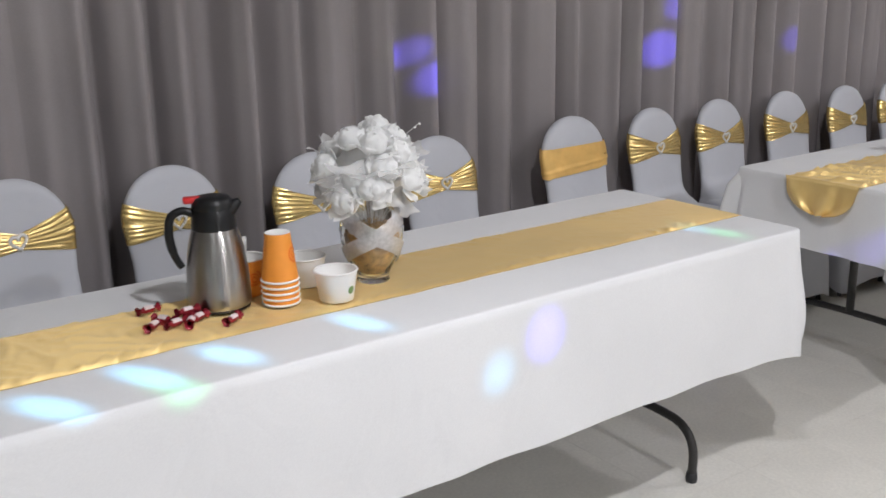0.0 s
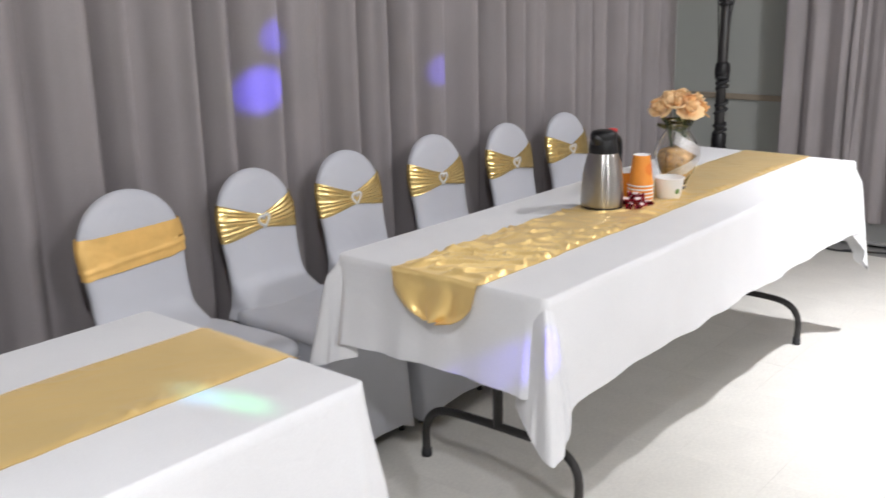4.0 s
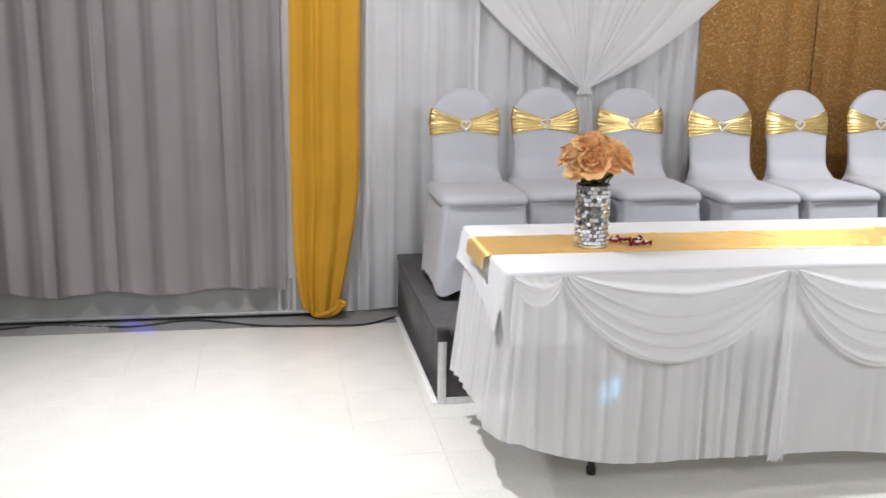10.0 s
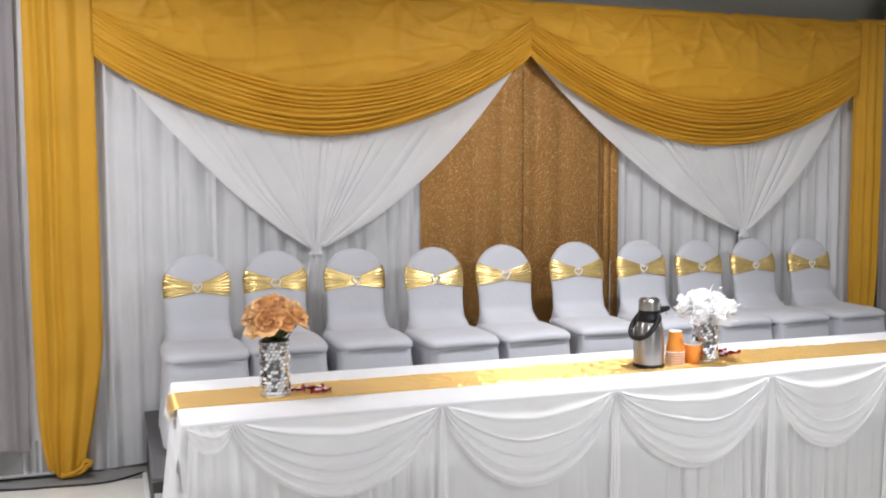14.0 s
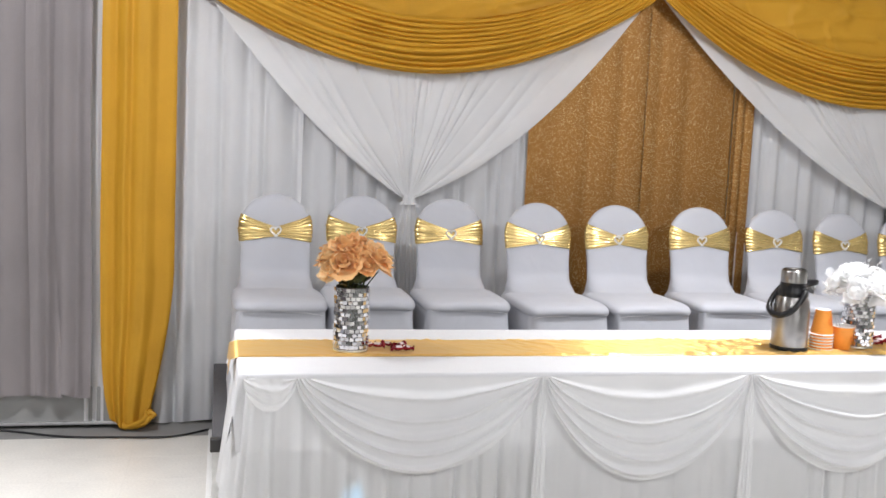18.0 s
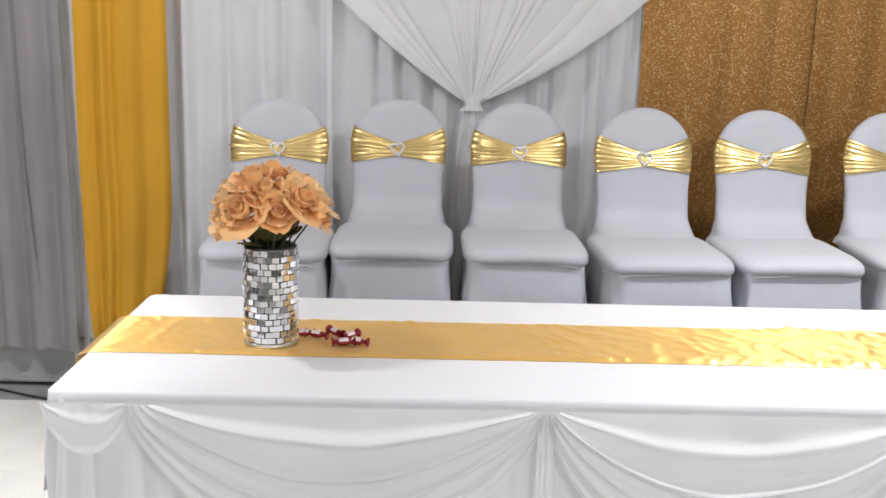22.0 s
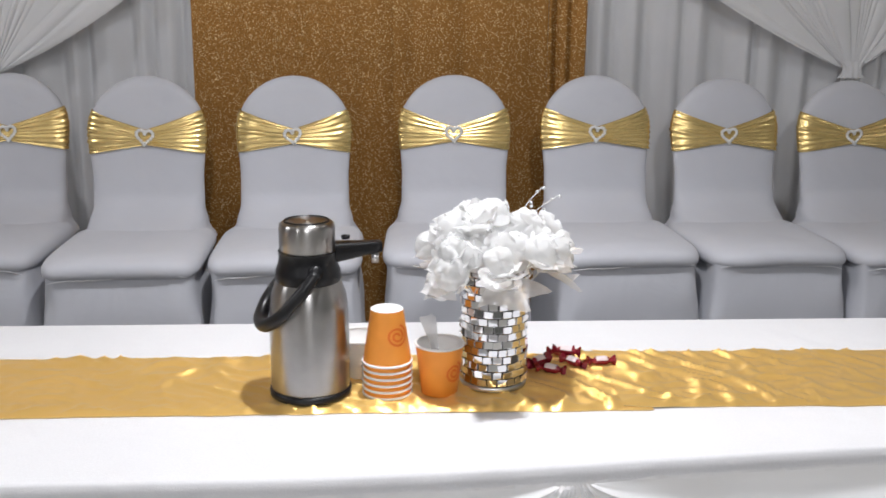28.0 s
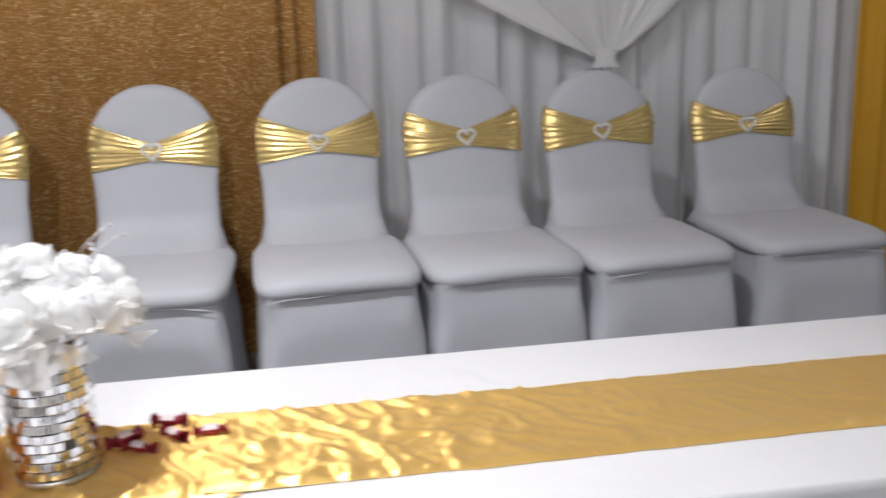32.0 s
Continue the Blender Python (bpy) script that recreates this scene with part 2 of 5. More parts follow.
PEACH_PETAL = material("peach_petal", (0.93, 0.55, 0.23), 0.7, vary=0.15, scale=25, sheen=0.3, through=0.25, bump=0.2, bump_scale=150)
CREAM_PETAL = material("apricot_petal", (0.96, 0.69, 0.37), 0.7, vary=0.15, scale=25, sheen=0.3, through=0.25, bump=0.2, bump_scale=150)
WHITE_PETAL = material("white_tulle_petal", (0.97, 0.97, 0.965), 0.85, vary=0.02, scale=20, spec=0.1, through=0.45, clear=0.10, bump=0.5, bump_scale=160)
TULLE = material("white_tulle", (0.95, 0.95, 0.95), 0.8, vary=0.03, scale=20, spec=0.1, through=0.45, clear=0.5)
LEAF = material("dull_green_leaf", (0.15, 0.15, 0.05), 0.6, vary=0.3, scale=30, through=0.15)
STEM = material("green_stem", (0.05, 0.075, 0.03), 0.6, vary=0.2, scale=30)
WRAPPER = material("dark_red_wrapper", (0.28, 0.015, 0.03), 0.25, metal=0.25, vary=0.2, scale=60, soft=0.4, soft_scale=80)
WRAP_LIGHT = material("pale_wrapper_print", (0.74, 0.62, 0.62), 0.3, vary=0.1, scale=60)
PEARL = material("pearl_beads", (0.74, 0.74, 0.73), 0.18, metal=0.15, vary=0.06, scale=40, coat=0.5)
RIBBON = material("silver_mesh_ribbon", (0.82, 0.82, 0.83), 0.30, metal=0.6, vary=0.2, scale=120, bump=0.8, bump_scale=260, clear=0.35)
AMBER_FILL = material("amber_lace_filling", (0.42, 0.25, 0.10), 0.5, vary=0.7, scale=60, bump=0.6, bump_scale=120)
PLASTIC_SPOON = material("clear_plastic_cutlery", (0.8, 0.8, 0.8), 0.2, vary=0.03, scale=20, clear=0.45)


def glass_material():
    m = bpy.data.materials.new("clear_glass")
    m.use_nodes = True
    b = m.node_tree.nodes["Principled BSDF"]
    b.inputs["Base Color"].default_value = (0.97, 0.98, 0.97, 1)
    b.inputs["Roughness"].default_value = 0.03
    b.inputs["Transmission Weight"].default_value = 1.0
    b.inputs["IOR"].default_value = 1.45
    return m


def sequin_material():
    """Small round discs, each tilted its own way, on a bronze cloth."""
    m = bpy.data.materials.new("gold_sequins")
    m.use_nodes = True
    nt = m.node_tree
    nodes, links = nt.nodes, nt.links
    b = nodes["Principled BSDF"]
    tc = nodes.new("ShaderNodeTexCoord")
    vor = nodes.new("ShaderNodeTexVoronoi")
    vor.inputs["Scale"].default_value = 400
    links.new(tc.outputs["Object"], vor.inputs["Vector"])
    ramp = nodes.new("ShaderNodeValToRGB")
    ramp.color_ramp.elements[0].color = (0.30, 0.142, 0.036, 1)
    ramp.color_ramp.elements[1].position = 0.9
    # sparkle put into the colour: a few discs get a bright base tone
    painted_glint = ramp.color_ramp.elements.new(0.97)
    painted_glint.color = (1.0, 0.80, 0.44, 1)
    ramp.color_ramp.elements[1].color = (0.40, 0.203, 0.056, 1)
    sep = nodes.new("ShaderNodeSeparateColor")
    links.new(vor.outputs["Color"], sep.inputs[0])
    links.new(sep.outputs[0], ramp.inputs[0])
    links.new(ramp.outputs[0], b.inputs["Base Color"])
    b.inputs["Metallic"].default_value = 0.75
    rough = nodes.new("ShaderNodeMapRange")
    rough.inputs[3].default_value, rough.inputs[4].default_value = 0.46, 0.68
    links.new(sep.outputs[1], rough.inputs[0])
    links.new(rough.outputs[0], b.inputs["Roughness"])
    geo = nodes.new("ShaderNodeNewGeometry")
    tilt = nodes.new("ShaderNodeVectorMath")
    tilt.operation = "SUBTRACT"
    tilt.inputs[1].default_value = (0.5, 0.5, 0.5)
    links.new(vor.outputs["Color"], tilt.inputs[0])
    sc = nodes.new("ShaderNodeVectorMath")
    sc.operation = "SCALE"
    sc.inputs["Scale"].default_value = 0.36
    links.new(tilt.outputs[0], sc.inputs[0])
    add = nodes.new("ShaderNodeVectorMath")
    links.new(geo.outputs["Normal"], add.inputs[0])
    links.new(sc.outputs[0], add.inputs[1])
    nrm = nodes.new("ShaderNodeVectorMath")
    nrm.operation = "NORMALIZE"
    links.new(add.outputs[0], nrm.inputs[0])
    links.new(nrm.outputs[0], b.inputs["Normal"])
    return m


GLASS = glass_material()
SEQUIN = sequin_material()


# ---------------------------------------------------------------- mesh helpers
def smooth(bm):
    for f in bm.faces:
        f.smooth = True
    return bm


def part(name, bm, mat, parent=None, label="", flat=False):
    """Links a bmesh as one mesh object, under a thing or a part."""
    bmesh.ops.recalc_face_normals(bm, faces=bm.faces)
    if not flat:
        smooth(bm)
    me = bpy.data.meshes.new(name)
    bm.to_mesh(me)
    bm.free()
    for m in (mat if isinstance(mat, (list, tuple)) else (mat,)):
        me.materials.append(m)
    ob = new(name, me)
    if parent:
        ob.parent = parent
    return tagged(ob, label)


def thing(name, label, category, group="", at=None):
    ob = new(name)
    ob.empty_display_size = 0.1
    if at is not None:
        ob.matrix_basis = at if isinstance(at, Matrix) else Matrix.Translation(at)
    return tagged(ob, label, category, group)


def grid(rows, bm=None, closed=False, mat=0):
    """A sheet through rows of points."""
    bm = bm or bmesh.new()
    vs = [[bm.verts.new(p) for p in row] for row in rows]
    n = len(vs[0])
    for a, b in zip(vs, vs[1:]):
        for i in range(n if closed else n - 1):
            j = (i + 1) % n
            try:
                bm.faces.new((a[i], a[j], b[j], b[i])).material_index = mat
            except ValueError:
                pass
    return bm, vs


def box(bm, x0, y0, z0, x1, y1, z1, bevel=0.0):
    r = bmesh.ops.create_cube(bm, size=1)
    vs = r["verts"]
    bmesh.ops.scale(bm, verts=vs, vec=(x1 - x0, y1 - y0, z1 - z0))
    bmesh.ops.translate(bm, verts=vs, vec=((x0 + x1) / 2, (y0 + y1) / 2, (z0 + z1) / 2))
    if bevel:
        bmesh.ops.bevel(bm, geom=list({e for v in vs for e in v.link_edges}), offset=bevel, segments=2, affect="EDGES", profile=0.6)
    return bm


def boxed(*a, **k):
    return box(bmesh.new(), *a, **k)


def lathe(profile, n=40, bm=None, cap0=False, cap1=False):
    """Turns (radius, height) pairs about z."""
    rows = [[(r * math.cos(2 * math.pi * i / n), r * math.sin(2 * math.pi * i / n), z) for i in range(n)] for r, z in profile]
    bm, vs = grid(rows, bm, closed=True)
    if cap0:
        bm.faces.new(list(reversed(vs[0])))
    if cap1:
        bm.faces.new(vs[-1])
    return bm


def tube(points, radius, n=10, bm=None, caps=True):
    """A round bar along a line of points; radius may be a list."""
    pts = [Vector(p) for p in points]
    rad = radius if isinstance(radius, (list, tuple)) else [radius] * len(pts)
    rows, side = [], None
    for i, p in enumerate(pts):
        d = (pts[min(i + 1, len(pts) - 1)] - pts[max(i - 1, 0)]).normalized()
        if side is None:
            side = d.cross(Vector((0, 0, 1)) if abs(d.z) < 0.9 else Vector((1, 0, 0))).normalized()
        else:
            side = (side - d * side.dot(d)).normalized()
        up = d.cross(side)
        rows.append([p + rad[i] * (math.cos(a) * side + math.sin(a) * up) for a in (2 * math.pi * k / n for k in range(n))])
    bm, vs = grid(rows, bm, closed=True)
    if caps:
        bm.faces.new(list(reversed(vs[0])))
        bm.faces.new(vs[-1])
    return bm


def bend(points, steps=6):
    """A smooth line (Catmull-Rom) through points."""
    p = [Vector(q) for q in points]
    p = [2 * p[0] - p[1]] + p + [2 * p[-1] - p[-2]]
    out = []
    for i in range(1, len(p) - 2):
        for k in range(steps):
            t = k / steps
            out.append(0.5 * (2 * p[i] + (p[i + 1] - p[i - 1]) * t + (2 * p[i - 1] - 5 * p[i] + 4 * p[i + 1] - p[i + 2]) * t * t
                              + (3 * p[i] - p[i - 1] - 3 * p[i + 1] + p[i + 2]) * t ** 3))
    return out + [p[-2]]


def wob(x, y=0.0, z=0.0):
    return noise.noise(Vector((x, y, z)))


# ---------------------------------------------------------------- room
WALL_X, WALL_Y, CEIL = 7.20, 3.30, 3.00
BACK_X, BACK_Y = -4.5, -6.6


def structure(name, bm, mat, label, category):
    return tagged(part(name, bm, mat, flat=True), label, category, kind="structure")


structure("wall_north", boxed(BACK_X - 0.15, WALL_Y, 0, WALL_X, WALL_Y + 0.15, CEIL), WALL_PAINT, "pale grey-green painted wall behind grey curtains", "wall")
wall_east = structure("wall_east", boxed(WALL_X, BACK_Y - 0.15, 0, WALL_X + 0.15, WALL_Y + 0.15, CEIL), WALL_PAINT, "pale grey-green painted end wall with a tan rail", "wall")
structure("wall_south", boxed(BACK_X - 0.15, BACK_Y - 0.15, 0, WALL_X, BACK_Y, CEIL), WALL_PAINT, "plain painted wall closing the hall", "wall")
structure("wall_west", boxed(BACK_X - 0.15, BACK_Y, 0, BACK_X, WALL_Y, CEIL), WALL_PAINT, "plain painted wall closing the hall", "wall")
structure("ceiling", boxed(BACK_X - 0.15, BACK_Y - 0.15, CEIL, WALL_X + 0.15, WALL_Y + 0.15, CEIL + 0.1), CEILING_PAINT, "plain white painted ceiling", "ceiling")
floor = structure("floor", boxed(BACK_X - 0.15, BACK_Y - 0.15, -0.1, WALL_X + 0.15, WALL_Y + 0.15, -0.004), GROUT, "cream vinyl tile floor with faint joints", "floor")
structure("floor_border", boxed(6.925, BACK_Y, -0.004, WALL_X, WALL_Y, 0.002), BORDER, "grey strip of floor along the end wall", "floor strip")

# chair rail and upright cover strip on the bare end of the wall
bm = boxed(WALL_X - 0.014, 2.2, 0.775, WALL_X, WALL_Y, 0.81, bevel=0.004)
structure("trim_rail", bm, TRIM, "narrow tan rail along the bare wall", "rail")
structure("trim_strip", boxed(WALL_X - 0.012, 2.575, 0, WALL_X, 2.60, 2.9, bevel=0.003), TRIM, "narrow upright tan cover strip on the wall", "trim")

# low heater casing along the foot of the end wall
heater = thing("baseboard_heater", "low grey metal heater casing at the foot of the wall", "heater")
HEATER = material("dull_grey_enamel", (0.33, 0.33, 0.32), 0.45, vary=0.1, scale=4, bump=0.04)
part("casing", boxed(7.09, 0.15, 0.03, WALL_X - 0.002, 2.56, 0.21, bevel=0.008), HEATER, heater, flat=True)
part("lip", boxed(7.075, 0.15, 0.02, 7.092, 2.56, 0.036, bevel=0.004), ALUMINIUM, heater, "pale metal edge", flat=True)

vent = thing("floor_register", "flat grey metal floor register in the floor strip", "floor vent", at=(6.99, 1.44, 0.002))
part("frame", boxed(-0.06, -0.19, 0, 0.06, 0.19, 0.006, bevel=0.002), HEATER, vent, flat=True)
for k in range(9):
    part("slat", boxed(-0.045, -0.17 + k * 0.04, 0.005, 0.045, -0.155 + k * 0.04, 0.009), HEATER, vent, flat=True)

cable_pts = bend([(6.96, 2.3, 0.008), (6.9, 2.12, 0.008), (6.98, 2.0, 0.008), (6.91, 2.08, 0.012), (7.0, 1.85, 0.008), (7.05, 1.55, 0.008), (6.99, 1.15, 0.008),
                  (7.06, 0.85, 0.008), (6.93, 0.5, 0.008), (6.9, 0.25, 0.008), (6.89, -0.0, 0.008), (7.0, -0.18, 0.008)], 8)
tagged(part("cable", tube(cable_pts, 0.0048, 8), RUBBER), "black rubber cable lying loosely along the wall", "cable")


# ---------------------------------------------------------------- hanging cloth
def folds(s, seed, period=0.17):
    """Depth of the folds of a gathered curtain at s metres along it, about -1 to 1: full round ridges, narrower valleys."""
    w = s / period + 0.55 * wob(s * 0.45 / period, seed) + 0.35 * wob(s * 1.1 / period, seed + 9)
    turn = 2 * math.pi * w
    a = 0.75 + 0.75 * wob(s * 0.5 / period, seed + 4)
    v = 0.80 * math.cos(turn) - 0.18 * math.cos(2 * turn + 0.6) + 0.06 * math.cos(3 * turn)
    return a * v + 0.35 * wob(s * 1.5 / period, seed + 2) + 0.10 * wob(s * 4.0 / period, seed + 6)


def curtain(name, p0, p1, z0, z1, depth, mat, label, seed, period=0.17, hem=0.008, step=0.012, rows=14, category="curtain", parent=None, lean=0.0, drift=0.02, start=0.0):
    """A gathered cloth from p0 to p1 in plan, hanging from z1 to z0."""
    p0, p1 = Vector((*p0, 0)), Vector((*p1, 0))
    d = (p1 - p0)
    length = d.length
    d.normalize()
    nrm = Vector((d.y, -d.x, 0))
    n = max(6, int(length / step))
    pts = []
    for r in range(rows + 1):
        v = r / rows
        row = []
        for i in range(n + 1):
            s = length * i / n
            sway = drift * v * wob((start + s) * 1.3, seed + 20, v * 1.5)
            f = folds(start + s + sway, seed, period)
            low = z0 + hem * math.sin(s * 11 + seed) + hem * f
            amp = depth * (0.55 + 0.45 * v)
            row.append(p0 + d * (s + sway) + nrm * (amp * f + lean * v) + Vector((0, 0, z1 + (low - z1) * v)))
        pts.append(row)
    bm, _ = grid(pts)
    ob = part(name, bm, mat, parent)
    if not parent:
        tagged(ob, label, category)
    return ob


# long wall, gathered panels side by side
edges = [-4.4, -2.3, -0.55, 0.95, 2.25, 3.35, 4.75, 5.95, 6.88]
for k, (a, b) in enumerate(zip(edges, edges[1:])):
    tagged(curtain("curtain", (a, 3.152), (b, 3.152), 0.05, 2.96, 0.104, GREY_CLOTH, "heavy grey gathered curtain on the long wall", 3, 0.19, start=a + 5, drift=0.06, step=0.009), group="grey wall curtains")
# end wall, hem well off the floor
for k, (a, b) in enumerate(((2.535, 2.10), (2.17, 1.10), (1.26, 0.55), (0.67, 0.385))):
    tagged(curtain("curtain", (7.03 - 0.012 * (k % 2 == 0), a), (7.03 - 0.012 * (k == 1), b), 0.17, 2.96, 0.034, GREY_CLOTH, "grey gathered curtain with its hem clear of the floor", 61 + 5 * k, 0.15, hem=0.014, drift=0.08, step=0.008), group="grey wall curtains")
for k, (a, b) in enumerate(((-5.12, -5.85), (-5.84, -6.55))):
    tagged(curtain("curtain", (7.05, a), (7.05, b), 0.1, 2.96, 0.035, GREY_CLOTH, "grey gathered curtain beside the gold backdrop", 81 + 5 * k, 0.15), group="grey wall curtains")

# ---------------------------------------------------------------- backdrop behind the head table
# white voile panels either side of the sequin cloth
for k, (a, b) in enumerate(((0.42, -0.62), (-0.60, -1.84), (-3.06, -4.05), (-4.03, -4.98))):
    tagged(curtain("backdrop_curtain", (7.135, a), (7.135, b), 0.015, 2.60, 0.034, SHEER, "white voile backdrop curtain in soft upright folds", 101 + 3 * k, 0.115, step=0.006, drift=0.05), group="white backdrop curtains")
sequin = thing("sequin_curtain", "gold sequin cloth in two lengths in the middle of the backdrop", "curtain")
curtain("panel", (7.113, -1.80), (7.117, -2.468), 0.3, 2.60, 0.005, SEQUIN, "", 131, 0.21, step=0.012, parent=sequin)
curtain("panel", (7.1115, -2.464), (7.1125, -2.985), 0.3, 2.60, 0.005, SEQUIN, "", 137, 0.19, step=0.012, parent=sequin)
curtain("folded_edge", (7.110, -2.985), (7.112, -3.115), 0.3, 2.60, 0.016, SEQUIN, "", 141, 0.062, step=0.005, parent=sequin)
tagged(part("backdrop_bar", tube([(7.12, 0.44, 2.615), (7.12, -5.12, 2.60)], 0.016, 10), ALUMINIUM), "thin metal bar carrying the backdrop cloths", "bar")
for y in (0.44, -5.12):
    tagged(part("backdrop_pole", tube([(7.16, y, 0), (7.16, y, 2.62)], 0.018, 10), ALUMINIUM), "upright metal pole at the end of the backdrop", "pole", "backdrop poles")


def gold_drape(y0, y1, seed, low, slim):
    """A long gold panel whose foot is gathered in to one point."""
    rows = []
    for r in range(37):
        v = r / 36
        z = 2.62 + (low - 2.62) * v
        pinch = max(0.0, (v - 0.70) / 0.30)
        left, right = y0 - 0.05 * pinch ** 4 - 0.005 * wob(v * 4, seed), y1 + slim * (y0 - y1) * pinch ** 1.5
        row = []
        for i in range(57):
            u = i / 56
            f = folds(u * 0.345 + 0.01 * wob(v * 2.5, u * 3, seed), seed, 0.105)
            sag = -0.05 * max(0.0, 0.35 - u) / 0.35 * pinch ** 3
            row.append((7.045 - 0.017 * f - 0.03 * math.sin(math.pi * u), left + (right - left) * u + 0.004 * wob(v * 3, seed), z - sag + 0.02 * max(0.0, u - 0.7) * pinch))
        rows.append(row)
    bm, _ = grid(rows)
    ob = tagged(part("gold_drape", bm, GOLD_CLOTH), "long golden-yellow drape gathered at its foot", "drape", "gold side drapes")
    part("heading", tube([(7.035 - 0.008 * wob(k * 0.8, seed), y0 + (y1 - y0) * k / 14, 2.622 + 0.006 * wob(k * 1.3, seed)) for k in range(15)], [0.020 + 0.006 * wob(k * 0.9, seed) for k in range(15)], 10), GOLD_CLOTH, ob)
    return ob


first_drape = gold_drape(0.345, 0.0, 11, 0.012, 0.36)
gold_drape(-4.87, -5.12, 23, 0.33, 0.2)
# the knot in which the first drape ends
bm = bmesh.new()
for k in range(3):
    a = k * 1.3
    tube(bend([(7.02 + 0.015 * math.cos(a), 0.10 + 0.02 * math.sin(a), 0.10), (6.99, 0.11 + 0.03 * math.sin(a * 2), 0.06 + 0.012 * k), (7.01, 0.17 + 0.02 * k, 0.025), (7.03, 0.2 + 0.015 * k, 0.03)], 5), [0.012] * 15 + [0.016], 8, bm)
part("knot", bm, GOLD_CLOTH, first_drape, "bunched gold cloth tied at the foot")
# white voile edge showing beside the gold drape
curtain("backdrop_curtain", (7.09, 0.42), (7.09, 0.33), 0.02, 2.60, 0.014, SHEER, "narrow strip of white voile beside the gold drape", 141, 0.05, step=0.006)


def tied_sheer(ya, za, yb, zb, yt, zt, sag_a, sag_b, seed):
    """A voile sheet hung between two points, drawn in to a knot below, with its tail; its edges sag."""
    sheer = thing("tied_sheer", "white voile sheet drawn together in a knot, tail hanging", "swag", "tied voile sheets")
    rows = []
    n = 220
    for r in range(41):
        v = r / 40
        row = []
        for i in range(n + 1):
            u = i / n
            e = abs(2 * u - 1)
            sag = sag_a if u < 0.5 else sag_b
            top = Vector((7.105, ya + (yb - ya) * u, (za + (zb - za) * u) + 0.25 * (1 - e)))
            p = top.lerp(Vector((7.05, yt + (u - 0.5) * -0.07, zt)), v)
            p.z -= (sag * e ** 2.5 - 0.03 * (1 - e)) * 4 * v * (1 - v)
            q = u * 19 + 2.6 * wob(u * 4, seed) + 0.9 * wob(u * 11, v * 1.5, seed)
            f = q - math.floor(q)
            size = max(0.1, 0.6 + 1.1 * wob(math.floor(q) * 1.7, seed + 8))
            pleat = (math.sqrt(max(0.0, 1 - (2 * f - 1) ** 2)) - 0.6) * size
            plain = min(1.0, max(0.0, (0.93 - e) / 0.14))
            slow = wob(u * 6, seed + 3, v * 0.7)
            spread = math.sqrt(1 - v) * min(1, 0.35 + v * 1.8)
            p.x += (-0.030 * pleat * plain - 0.030 * slow) * spread - 0.006 * pleat * v - 0.025 * math.sin(math.pi * v) * (1 - 0.5 * e)
            p.x -= 0.022 * math.sqrt(max(0.0, 1 - ((e - 0.95) / 0.07) ** 2)) * spread + 0.02 * e ** 6 * (1 - v)
            row.append(p)
        rows.append(row)
    bm, _ = grid(rows)
    part("sheet", bm, TIED_SHEER, sheer)
    rows = []
    for r in range(9):
        v = r / 8
        w = 0.030 + 0.016 * (2 * v - 1) ** 2
        rows.append([(7.035 - 0.022 * math.cos(a) + 0.003 * math.sin(11 * a + 2 * v), yt + w * math.sin(a) * (1 + 0.05 * math.sin(9 * a)), zt + 0.022 - 0.055 * v) for a in (2 * math.pi * i / 44 for i in range(44))])
    part("knot", grid(rows, closed=True)[0], TIED_SHEER, sheer)
    rows = []
    for r in range(15):
        v = r / 14
        w = 0.034 + 0.075 * v ** 0.8
        rows.append([(7.04 - 0.010 * math.cos(4 * math.pi * (i / 40 - 0.5)) - 0.006 * math.sin(i * 0.9 + 2 * wob(i * 0.2, seed)) * (0.5 + v), yt + w * (i / 40 - 0.5) * 2, zt - 0.025 - 0.80 * v) for i in range(41)])
    part("tail", grid(rows)[0], TIED_SHEER, sheer)


tied_sheer(-0.06, 2.25, -2.46, 2.34, -1.157, 1.195, 0.10, 0.16, 5)
tied_sheer(-2.48, 2.34, -4.86, 2.17, -4.01, 1.222, 0.13, 0.10, 17)


